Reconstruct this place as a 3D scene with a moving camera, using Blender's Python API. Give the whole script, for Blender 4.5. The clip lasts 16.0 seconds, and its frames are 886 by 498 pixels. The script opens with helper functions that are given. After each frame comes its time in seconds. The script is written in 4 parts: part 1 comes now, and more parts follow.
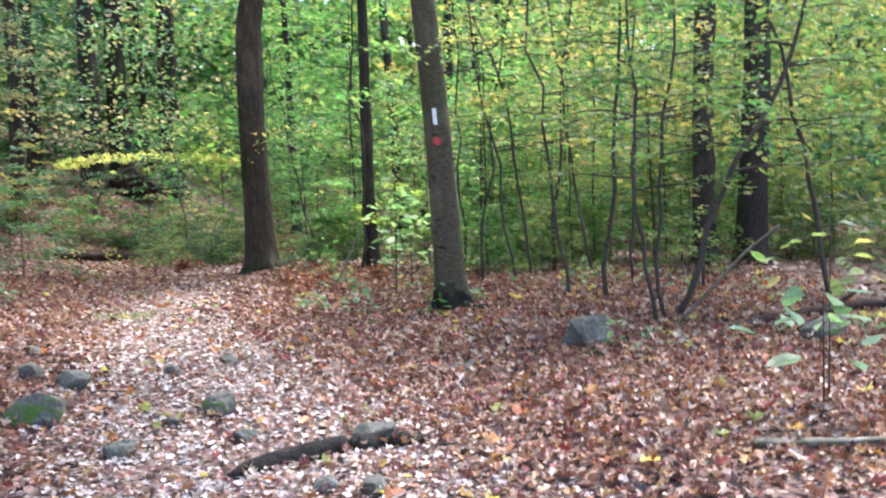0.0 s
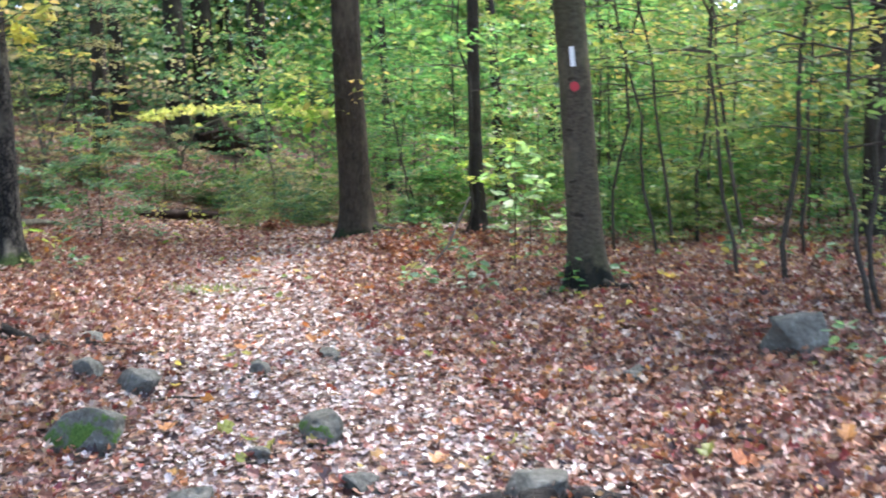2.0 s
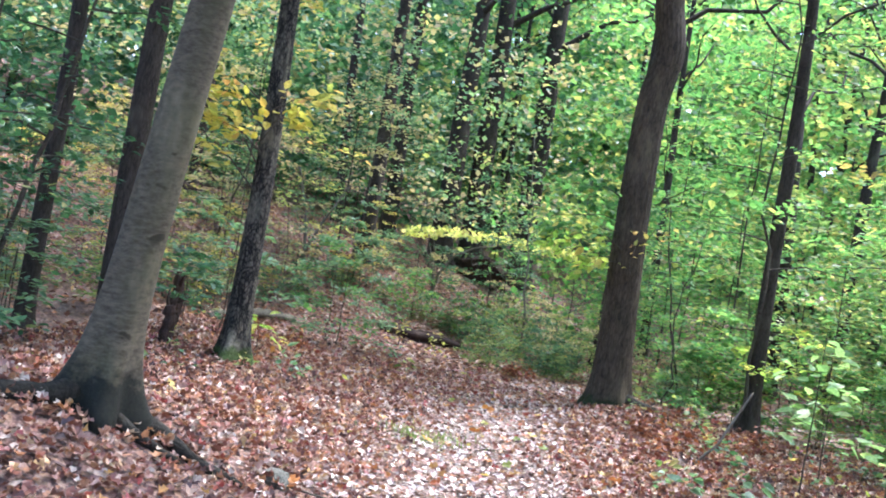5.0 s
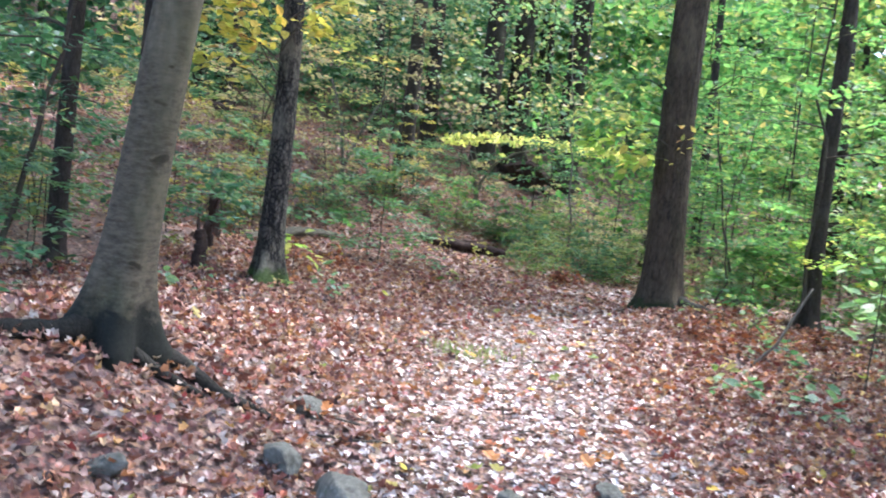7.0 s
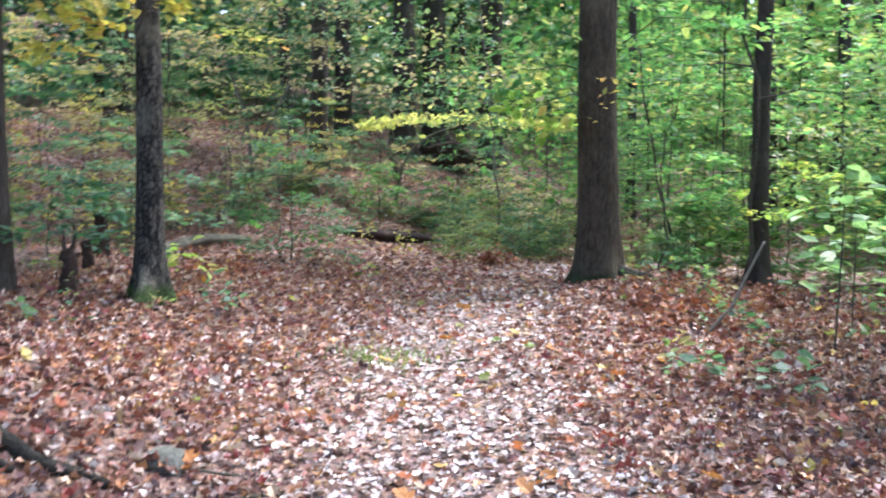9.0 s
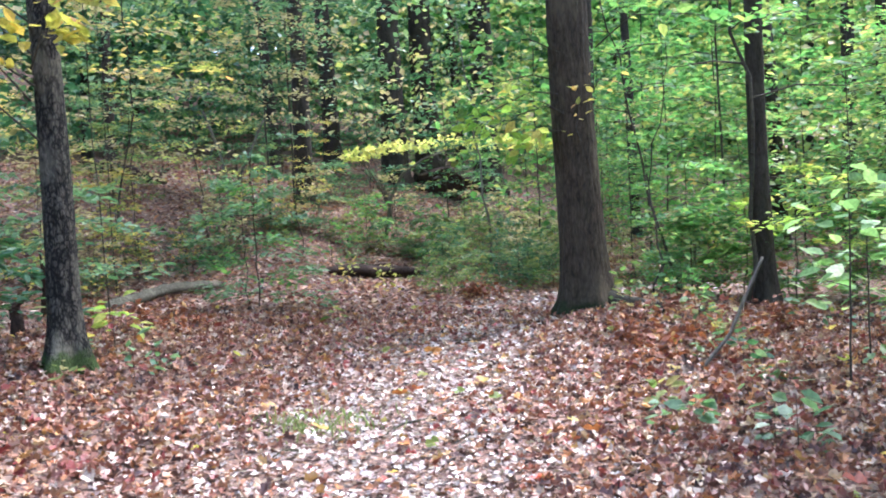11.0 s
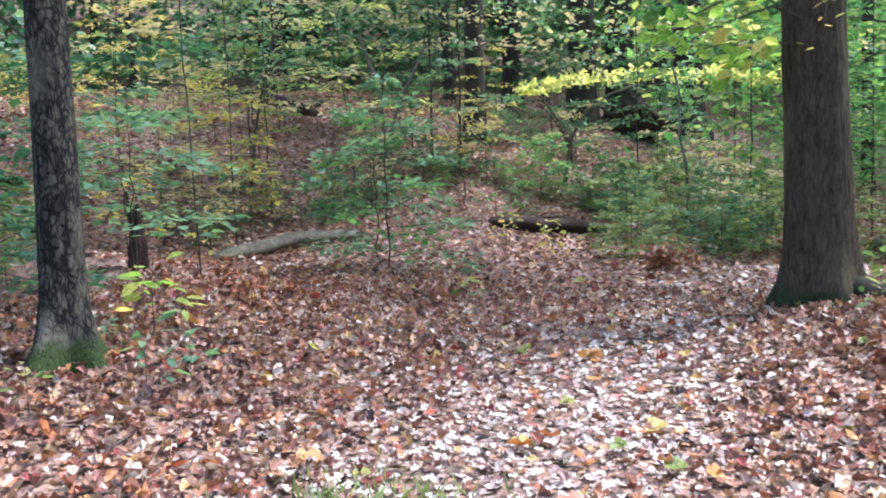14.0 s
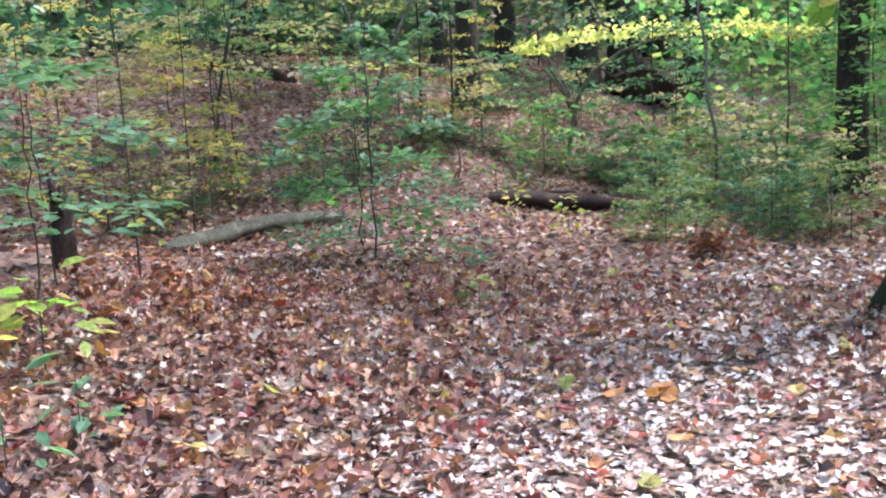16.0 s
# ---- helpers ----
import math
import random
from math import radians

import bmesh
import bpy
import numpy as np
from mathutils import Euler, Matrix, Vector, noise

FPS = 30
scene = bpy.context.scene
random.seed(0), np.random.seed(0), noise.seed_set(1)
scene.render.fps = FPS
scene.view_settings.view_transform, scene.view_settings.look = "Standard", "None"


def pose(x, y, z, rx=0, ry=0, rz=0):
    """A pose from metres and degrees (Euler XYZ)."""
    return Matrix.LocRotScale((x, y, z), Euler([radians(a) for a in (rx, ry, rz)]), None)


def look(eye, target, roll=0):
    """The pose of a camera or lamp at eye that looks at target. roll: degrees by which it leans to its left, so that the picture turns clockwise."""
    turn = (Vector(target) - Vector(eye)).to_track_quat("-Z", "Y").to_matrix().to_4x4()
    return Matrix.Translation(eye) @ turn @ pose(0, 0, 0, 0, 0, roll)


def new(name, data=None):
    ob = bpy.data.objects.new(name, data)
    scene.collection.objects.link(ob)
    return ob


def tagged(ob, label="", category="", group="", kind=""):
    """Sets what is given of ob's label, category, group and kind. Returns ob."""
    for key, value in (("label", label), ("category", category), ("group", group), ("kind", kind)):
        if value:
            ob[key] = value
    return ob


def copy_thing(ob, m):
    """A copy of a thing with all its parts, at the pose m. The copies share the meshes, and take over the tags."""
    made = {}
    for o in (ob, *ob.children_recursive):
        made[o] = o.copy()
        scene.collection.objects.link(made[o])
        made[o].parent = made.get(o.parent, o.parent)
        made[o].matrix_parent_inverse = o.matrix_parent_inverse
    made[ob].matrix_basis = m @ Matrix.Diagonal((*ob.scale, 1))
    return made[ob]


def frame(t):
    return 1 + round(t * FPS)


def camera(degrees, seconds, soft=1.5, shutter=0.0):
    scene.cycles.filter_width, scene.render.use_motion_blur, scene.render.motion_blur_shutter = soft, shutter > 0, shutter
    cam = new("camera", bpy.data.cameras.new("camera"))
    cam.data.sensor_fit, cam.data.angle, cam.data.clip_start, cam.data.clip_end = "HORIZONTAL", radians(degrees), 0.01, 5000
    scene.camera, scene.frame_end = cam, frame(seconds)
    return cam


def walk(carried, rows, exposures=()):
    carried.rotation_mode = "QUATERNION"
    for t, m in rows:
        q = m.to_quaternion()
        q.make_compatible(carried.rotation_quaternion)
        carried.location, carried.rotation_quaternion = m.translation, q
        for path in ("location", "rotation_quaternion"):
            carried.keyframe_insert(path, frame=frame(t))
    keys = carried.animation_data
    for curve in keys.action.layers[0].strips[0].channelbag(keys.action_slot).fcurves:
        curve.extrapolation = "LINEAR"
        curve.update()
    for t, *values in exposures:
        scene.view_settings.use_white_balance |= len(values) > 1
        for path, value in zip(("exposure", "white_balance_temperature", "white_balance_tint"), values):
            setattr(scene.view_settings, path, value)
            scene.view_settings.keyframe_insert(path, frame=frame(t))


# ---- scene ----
# ---- the camera and its walk ----
cam = camera(47, 16.0, soft=1.9, shutter=0.3)
PATH = [
    (0, (0.149, -1.086, 1.445), (0.217, 0.907, 1.296), -1.8),
    (0.5, (0.075, -0.641, 1.338), (0.211, 1.339, 1.09), -3.7),
    (1, (0.039, -0.23, 1.454), (0.158, 1.745, 1.162), -1.8),
    (1.5, (-0.131, 0.154, 1.45), (0.038, 2.131, 1.204), 0.4),
    (2, (-0.231, 0.538, 1.425), (-0.327, 2.523, 1.195), -1.5),
    (2.5, (-0.351, 0.896, 1.451), (-0.642, 2.864, 1.245), 4.3),
    (3, (-0.507, 1.271, 1.434), (-0.876, 3.226, 1.232), 5.0),
    (3.5, (-0.514, 1.589, 1.466), (-0.976, 3.53, 1.331), 3.8),
    (4, (-0.586, 1.788, 1.427), (-1.157, 3.704, 1.393), 7.9),
    (4.2, (-0.618, 1.879, 1.438), (-1.225, 3.785, 1.413), 9.5),
    (6.3, (-0.604, 2.029, 1.434), (-1.144, 3.954, 1.491), 9.0),
    (6.5, (-0.627, 2.094, 1.426), (-1.188, 4.014, 1.432), 9.9),
    (7, (-0.647, 2.358, 1.44), (-1.294, 4.243, 1.269), 6.4),
    (7.5, (-0.729, 2.611, 1.438), (-1.516, 4.444, 1.294), 7.2),
    (8, (-0.807, 2.885, 1.416), (-1.558, 4.735, 1.306), 7.6),
    (8.5, (-0.818, 3.169, 1.373), (-1.425, 5.065, 1.174), 3.4),
    (9, (-0.731, 3.424, 1.356), (-1.267, 5.342, 1.17), 0.5),
    (9.2, (-0.75, 3.532, 1.372), (-1.251, 5.462, 1.217), -2.1),
    (11.3, (-0.53, 4.651, 1.34), (-1.114, 6.56, 1.212), -3.0),
    (11.5, (-0.573, 4.808, 1.358), (-1.186, 6.708, 1.244), -1.0),
    (12, (-0.67, 5.27, 1.363), (-1.38, 7.139, 1.307), -3.8),
    (12.5, (-0.712, 5.649, 1.377), (-1.517, 7.48, 1.36), -2.3),
    (13, (-0.762, 5.995, 1.308), (-1.677, 7.774, 1.267), -1.1),
    (13.5, (-0.92, 6.347, 1.295), (-1.851, 8.109, 1.123), -2.6),
    (14, (-1.082, 6.771, 1.265), (-2.009, 8.529, 1.036), -2.1),
    (14.5, (-1.333, 7.153, 1.217), (-2.268, 8.907, 0.989), -3.9),
    (15, (-1.514, 7.526, 1.185), (-2.437, 9.285, 0.951), -5.4),
    (15.5, (-1.726, 7.866, 1.174), (-2.621, 9.643, 0.968), -2.5),
    (16, (-1.909, 8.157, 1.185), (-2.81, 9.92, 0.9), -2.9),
]
EXPOSURE = 2.6
EXPOSURES = ((0, 0.0, 5800), (1.5, -0.05, 5800), (3, -0.03, 5580), (4, 0.12, 5530), (8, 0.08, 5480), (9, 0.0, 5520), (12, 0.26, 5340), (12.5, 0.42, 5300), (13.3, 0.14, 5380), (14.5, 0.05, 5420), (15.2, 0.16, 5460), (16, 0.18, 5460))
walk(cam, [(t, look(eye, target, roll)) for t, eye, target, roll in PATH], [(t, EXPOSURE + more, kelvin, 17) for t, more, kelvin in EXPOSURES])

# ---- sky and sun: a bright hazy day under a broken canopy ----
world = bpy.data.worlds.new("sky")
scene.world = world
world.use_nodes = True
wn, wl = world.node_tree.nodes, world.node_tree.links
sky = wn.new("ShaderNodeTexSky")
sky.sky_type, sky.sun_disc = "NISHITA", False
sky.sun_elevation, sky.sun_rotation = radians(63), radians(42)
sky.air_density, sky.dust_density, sky.ozone_density = 1.0, 3.0, 1.0
wn["Background"].inputs["Strength"].default_value = 0.15
wl.new(sky.outputs[0], wn["Background"].inputs["Color"])
sun_data = bpy.data.lights.new("sun", "SUN")
sun_data.energy, sun_data.angle, sun_data.color = 2.1, radians(14), (1.0, 0.96, 0.91)
sun = new("sun", sun_data)
sun.matrix_world = look((12.2, 13.5, 35.6), (0, 0, 0))


# ---- materials ----
def nodes_of(name):
    m = bpy.data.materials.new(name)
    m.use_nodes = True
    n, l = m.node_tree.nodes, m.node_tree.links
    return m, n, l, n["Principled BSDF"]


def ramp(n, stops, mode="LINEAR"):
    r = n.new("ShaderNodeValToRGB")
    r.color_ramp.interpolation = mode
    el = r.color_ramp.elements
    while len(el) < len(stops):
        el.new(0.5)
    for e, (p, c) in zip(el, stops):
        e.position, e.color = p, (*c, 1)
    return r


def noise_node(n, l, scale, detail=4, rough=0.6, stretch=None, coord="Object"):
    t = n.new("ShaderNodeTexCoord")
    x = n.new("ShaderNodeTexNoise")
    x.inputs["Scale"].default_value, x.inputs["Detail"].default_value, x.inputs["Roughness"].default_value = scale, detail, rough
    src = t.outputs[coord]
    if stretch:
        mp = n.new("ShaderNodeMapping")
        mp.inputs["Scale"].default_value = stretch
        l.new(src, mp.inputs["Vector"])
        src = mp.outputs["Vector"]
    l.new(src, x.inputs["Vector"])
    return x


def bump(n, l, height, strength, distance, b):
    k = n.new("ShaderNodeBump")
    k.inputs["Strength"].default_value, k.inputs["Distance"].default_value = strength, distance
    l.new(height, k.inputs["Height"])
    l.new(k.outputs["Normal"], b.inputs["Normal"])


def mix(n, l, fac, a, c, kind="MIX"):
    k = n.new("ShaderNodeMix")
    k.data_type, k.blend_type = "RGBA", kind
    for socket, v in ((k.inputs[0], fac), (k.inputs[6], a), (k.inputs[7], c)):
        if isinstance(v, (int, float)):
            socket.default_value = v
        elif isinstance(v, tuple):
            socket.default_value = (*v, 1)
        else:
            l.new(v, socket)
    return k.outputs[2]


def bark_material(name, dark, light, ridge=1.0, moss=0.0, bands=False, plates=44.0, foot=(0.035, 0.055, 0.012), upright=0.2, cut=0.0):
    """Bark: upright plates with dark cracks, or smooth with rings and scars; lichen blotches; a mossy or damp foot with a ragged edge."""
    m, n, l, b = nodes_of(name)
    fine = noise_node(n, l, 30, 6, 0.7, (1, 1, 0.25) if not bands else (0.6, 0.6, 1.5))
    wide = noise_node(n, l, 3.5, 4, 0.6, (1, 1, 0.5))
    c = ramp(n, [(0.28, dark), (0.7, light)] if bands else [(0.36 + cut, dark), (0.64 + 0.75 * cut, light)])
    if bands:
        l.new(fine.outputs[0], c.inputs[0])
        relief = fine.outputs[0]
    else:
        t = n.new("ShaderNodeTexCoord")
        mp = n.new("ShaderNodeMapping")
        mp.inputs["Scale"].default_value = (1, 1, upright)
        warp = noise_node(n, l, 9, 3, 0.5)
        l.new(mix(n, l, 0.06, t.outputs["Object"], warp.outputs[1]), mp.inputs["Vector"])
        v = n.new("ShaderNodeTexVoronoi")
        v.feature = "DISTANCE_TO_EDGE"
        v.inputs["Scale"].default_value = plates
        l.new(mp.outputs["Vector"], v.inputs["Vector"])
        crack = ramp(n, [(0.0, (0.38, 0.38, 0.38)), (0.22, (0.7, 0.7, 0.7))])
        l.new(v.outputs["Distance"], crack.inputs[0])
        relief = mix(n, l, 0.62, crack.outputs[0], fine.outputs[0])
        l.new(relief, c.inputs[0])
    lichen = ramp(n, [(0.52, (0, 0, 0)), (0.66, (1, 1, 1))])
    l.new(wide.outputs[0], lichen.inputs[0])
    pale = (light[0] * 1.7 + 0.012, light[1] * 1.75 + 0.014, light[2] * 1.7 + 0.01)
    col = mix(n, l, lichen.outputs[0], c.outputs[0], mix(n, l, 0.5, c.outputs[0], pale))
    if bands:
        scar = noise_node(n, l, 8, 2, 0.4, (1, 1, 1.8))
        spot = ramp(n, [(0.68, (0, 0, 0)), (0.73, (1, 1, 1))])
        l.new(scar.outputs[0], spot.inputs[0])
        col = mix(n, l, spot.outputs[0], col, dark)
        algae = noise_node(n, l, 2.2, 5, 0.7, (1, 1, 0.4))
        green_film = ramp(n, [(0.46, (0, 0, 0)), (0.64, (0.7, 0.7, 0.7))])
        l.new(algae.outputs[0], green_film.inputs[0])
        col = mix(n, l, green_film.outputs[0], col, (light[0] * 0.42, light[1] * 0.5, light[2] * 0.3))
    if moss:
        pos = n.new("ShaderNodeTexCoord")
        sep = n.new("ShaderNodeSeparateXYZ")
        l.new(pos.outputs["Object"], sep.inputs[0])
        patch = noise_node(n, l, 7, 6, 0.75)
        add = n.new("ShaderNodeMath")
        add.operation = "MULTIPLY_ADD"
        add.inputs[1].default_value, add.inputs[2].default_value = -0.5 / moss, 0.42
        l.new(sep.outputs[2], add.inputs[0])
        both = n.new("ShaderNodeMath")
        both.operation = "ADD"
        l.new(add.outputs[0], both.inputs[0])
        l.new(patch.outputs[0], both.inputs[1])
        edge = ramp(n, [(0.4, (0, 0, 0)), (0.62, (1, 1, 1))])
        l.new(both.outputs[0], edge.inputs[0])
        tuft = noise_node(n, l, 60, 4, 0.7)
        tone = ramp(n, [(0.3, tuple(k * 0.5 for k in foot)), (0.7, tuple(k * 1.5 for k in foot))])
        l.new(tuft.outputs[0], tone.inputs[0])
        col = mix(n, l, edge.outputs[0], col, tone.outputs[0])
    l.new(col, b.inputs["Base Color"])
    b.inputs["Roughness"].default_value = 0.88
    b.inputs["Specular IOR Level"].default_value = 0.25
    bump(n, l, relief, 0.9 * ridge, 0.02, b)
    return m


def leaf_material(name, stops, translucent=0.45, rough=0.45, spec=0.5):
    """Leaves that differ one from another, with light coming through them."""
    m, n, l, b = nodes_of(name)
    g = n.new("ShaderNodeNewGeometry")
    c = ramp(n, stops)
    l.new(g.outputs["Random Per Island"], c.inputs[0])
    mottle = noise_node(n, l, 45, 3, 0.6)
    mr = ramp(n, [(0.3, (0.62, 0.6, 0.58)), (0.7, (1.15, 1.12, 1.05))])
    l.new(mottle.outputs[0], mr.inputs[0])
    col = mix(n, l, 1.0, c.outputs[0], mr.outputs[0], "MULTIPLY")
    l.new(col, b.inputs["Base Color"])
    b.inputs["Roughness"].default_value, b.inputs["Specular IOR Level"].default_value = rough, spec
    if translucent:
        tr = n.new("ShaderNodeBsdfTranslucent")
        tint = mix(n, l, 1.0, col, (1.7, 1.75, 1.15), "MULTIPLY")
        l.new(tint, tr.inputs["Color"])
        mx = n.new("ShaderNodeMixShader")
        mx.inputs[0].default_value = translucent
        l.new(b.outputs[0], mx.inputs[1])
        l.new(tr.outputs[0], mx.inputs[2])
        l.new(mx.outputs[0], n["Material Output"].inputs["Surface"])
    return m


def rock_material(name, moss):
    m, n, l, b = nodes_of(name)
    grain = noise_node(n, l, 38, 6, 0.7)
    blot = noise_node(n, l, 6, 5, 0.65)
    c = ramp(n, [(0.3, (0.03, 0.027, 0.019)), (0.44, (0.1, 0.095, 0.074)), (0.56, (0.16, 0.154, 0.124)), (0.66, (0.33, 0.325, 0.28))])
    both = mix(n, l, 0.5, grain.outputs[0], blot.outputs[0])
    l.new(both, c.inputs[0])
    g = n.new("ShaderNodeNewGeometry")
    sep = n.new("ShaderNodeSeparateXYZ")
    l.new(g.outputs["Normal"], sep.inputs[0])
    flank = ramp(n, [(0.0, (0.2, 0.2, 0.2)), (0.15, (1, 1, 1)), (0.5, (1, 1, 1)), (0.8, (0.4, 0.4, 0.4))])
    l.new(sep.outputs[2], flank.inputs[0])
    k = n.new("ShaderNodeMath")
    k.operation = "MULTIPLY"
    l.new(flank.outputs[0], k.inputs[0])
    l.new(blot.outputs[0], k.inputs[1])
    edge = ramp(n, [(0.66 - 0.24 * moss, (0, 0, 0)), (0.74 - 0.24 * moss, (1, 1, 1))])
    l.new(k.outputs[0], edge.inputs[0])
    tuft = noise_node(n, l, 90, 4, 0.7)
    green = ramp(n, [(0.3, (0.035, 0.07, 0.012)), (0.7, (0.115, 0.19, 0.035))])
    l.new(tuft.outputs[0], green.inputs[0])
    l.new(mix(n, l, edge.outputs[0], c.outputs[0], green.outputs[0]), b.inputs["Base Color"])
    b.inputs["Roughness"].default_value = 0.9
    b.inputs["Specular IOR Level"].default_value = 0.2
    bump(n, l, both, 1.0, 0.03, b)
    return m


def soil_material():
    """Soil under a mat of crushed leaf scraps."""
    m, n, l, b = nodes_of("forest_soil")
    a = noise_node(n, l, 1.2, 5, 0.6)
    v = noise_node(n, l, 22, 6, 0.75)
    c = ramp(n, [(0.25, (0.03, 0.02, 0.016)), (0.45, (0.085, 0.052, 0.041)), (0.58, (0.15, 0.09, 0.068)), (0.75, (0.24, 0.175, 0.145))])
    l.new(mix(n, l, 0.65, a.outputs[0], v.outputs[0]), c.inputs[0])
    t = n.new("ShaderNodeTexCoord")
    warp = noise_node(n, l, 14, 3, 0.6)
    scraps = n.new("ShaderNodeTexVoronoi")
    scraps.inputs["Scale"].default_value = 34
    l.new(mix(n, l, 0.05, t.outputs["Object"], warp.outputs[1]), scraps.inputs["Vector"])
    pick = n.new("ShaderNodeSeparateColor")
    l.new(scraps.outputs["Color"], pick.inputs[0])
    tone = ramp(n, [(0.0, (0.03, 0.02, 0.017)), (0.25, (0.1, 0.056, 0.045)), (0.5, (0.19, 0.095, 0.068)), (0.7, (0.24, 0.15, 0.112)), (0.88, (0.31, 0.175, 0.09)), (1.0, (0.36, 0.29, 0.245))])
    l.new(pick.outputs[0], tone.inputs[0])
    l.new(mix(n, l, 0.72, c.outputs[0], tone.outputs[0]), b.inputs["Base Color"])
    b.inputs["Roughness"].default_value = 0.85
    bump(n, l, mix(n, l, 0.5, v.outputs[0], scraps.outputs["Distance"]), 1.0, 0.03, b)
    return m


def plain_material(name, colour, rough=0.6, var=0.25, scale=30):
    m, n, l, b = nodes_of(name)
    x = noise_node(n, l, scale, 5, 0.7)
    c = ramp(n, [(0.3, tuple(v * (1 - var) for v in colour)), (0.7, tuple(min(1, v * (1 + var)) for v in colour))])
    l.new(x.outputs[0], c.inputs[0])
    l.new(c.outputs[0], b.inputs["Base Color"])
    b.inputs["Roughness"].default_value = rough
    bump(n, l, x.outputs[0], 0.3, 0.005, b)
    return m


DAMP = (0.01, 0.0105, 0.0065)
BARK_DARK = bark_material("dark_ridged_bark", (0.012, 0.009, 0.007), (0.052, 0.04, 0.03))
BARK_OAK = bark_material("brown_ridged_bark", (0.01, 0.008, 0.0055), (0.07, 0.051, 0.032), 0.9, 0.12, False, 38, (0.02, 0.026, 0.009))
BARK_MOSSY = bark_material("flaky_mossy_bark", (0.006, 0.005, 0.004), (0.15, 0.13, 0.095), 1.5, 0.14, False, 44, upright=0.42, cut=0.13)
BARK_SMOOTH = bark_material("smooth_grey_bark", (0.024, 0.019, 0.011), (0.115, 0.096, 0.062), 0.3, 0.28, True, 20, DAMP)
BARK_ROOT = bark_material("dark_root_bark", (0.007, 0.006, 0.004), (0.03, 0.025, 0.017), 0.8, upright=1.0)
BARK_TWIG = bark_material("twig_bark", (0.022, 0.017, 0.013), (0.085, 0.07, 0.05), 0.4, 0, True)
BARK_PALE = bark_material("pale_sapling_bark", (0.07, 0.06, 0.045), (0.17, 0.15, 0.12), 0.4, 0, True)
BARK_ROT = bark_material("rotten_wood", (0.01, 0.007, 0.005), (0.055, 0.03, 0.021), 1.0, upright=1.0)
ROOT_DAMP = bark_material("damp_worn_root", (0.007, 0.006, 0.0045), (0.03, 0.024, 0.018), 1.0, upright=1.0)
LOG_MOSSY = bark_material("weathered_log_bark", (0.025, 0.023, 0.015), (0.135, 0.122, 0.085), 1.0, upright=1.0)
SOIL = soil_material()
ROCK = rock_material("grey_stone", 0.12)
ROCK_MOSS = rock_material("mossy_stone", 0.8)
PAINT_WHITE = plain_material("white_paint", (0.78, 0.78, 0.74), 0.6, 0.08)
PAINT_RED = plain_material("red_paint", (0.42, 0.02, 0.025), 0.5, 0.15)
LITTER = leaf_material("dry_russet_leaves", [
    (0.0, (0.04, 0.022, 0.019)), (0.12, (0.11, 0.05, 0.04)), (0.26, (0.18, 0.072, 0.055)), (0.4, (0.25, 0.09, 0.054)), (0.52, (0.23, 0.13, 0.1)),
    (0.62, (0.32, 0.165, 0.1)), (0.72, (0.39, 0.17, 0.07)), (0.8, (0.43, 0.32, 0.26)), (0.88, (0.54, 0.45, 0.39)), (0.93, (0.45, 0.27, 0.09)), (0.97, (0.21, 0.05, 0.042)), (1.0, (0.25, 0.042, 0.04))], 0.12, 0.45, 0.5)
EMBER = leaf_material("orange_crimson_leaves", [(0, (0.16, 0.028, 0.028)), (0.35, (0.27, 0.06, 0.035)), (0.65, (0.38, 0.14, 0.05)), (0.92, (0.45, 0.23, 0.07)), (1, (0.4, 0.035, 0.04))], 0.2, 0.45, 0.5)
# bleached leaves, whitened further to paint in the trail's sunlight and glints
LITTER_TRAIL = leaf_material("bleached_lit_trodden_leaves", [
    (0.0, (0.05, 0.035, 0.032)), (0.12, (0.14, 0.08, 0.07)), (0.24, (0.29, 0.185, 0.165)), (0.38, (0.42, 0.335, 0.315)), (0.52, (0.52, 0.46, 0.445)),
    (0.66, (0.6, 0.555, 0.54)), (0.76, (0.33, 0.15, 0.1)), (0.9, (0.68, 0.64, 0.625)), (0.96, (0.42, 0.24, 0.1)), (1.0, (0.3, 0.055, 0.05))], 0.12, 0.36, 0.7)
GREEN_BRIGHT = leaf_material("bright_green_leaves", [(0, (0.06, 0.17, 0.06)), (0.5, (0.11, 0.255, 0.085)), (0.85, (0.19, 0.305, 0.1)), (1, (0.36, 0.36, 0.12))], 0.56, 0.5, 0.35)
GREEN_DEEP = leaf_material("deep_green_leaves", [(0, (0.03, 0.09, 0.05)), (0.6, (0.055, 0.14, 0.075)), (0.9, (0.1, 0.19, 0.085)), (1, (0.25, 0.25, 0.1))], 0.45, 0.5, 0.35)
# bluish green, brightened so the colour includes the leaves' pale sheen
GREEN_BLUE = leaf_material("bluish_green_sheen_leaves", [(0, (0.07, 0.155, 0.085)), (0.6, (0.135, 0.25, 0.135)), (1, (0.23, 0.34, 0.18))], 0.42, 0.42, 0.45)
YELLOW = leaf_material("yellow_leaves", [(0, (0.2, 0.27, 0.07)), (0.35, (0.36, 0.35, 0.1)), (0.75, (0.52, 0.42, 0.15)), (1, (0.52, 0.3, 0.12))], 0.5, 0.5, 0.35)
OLIVE = leaf_material("yellow_green_leaves", [(0, (0.09, 0.17, 0.06)), (0.5, (0.16, 0.235, 0.085)), (0.85, (0.26, 0.29, 0.11)), (1, (0.42, 0.35, 0.14))], 0.5, 0.5, 0.35)
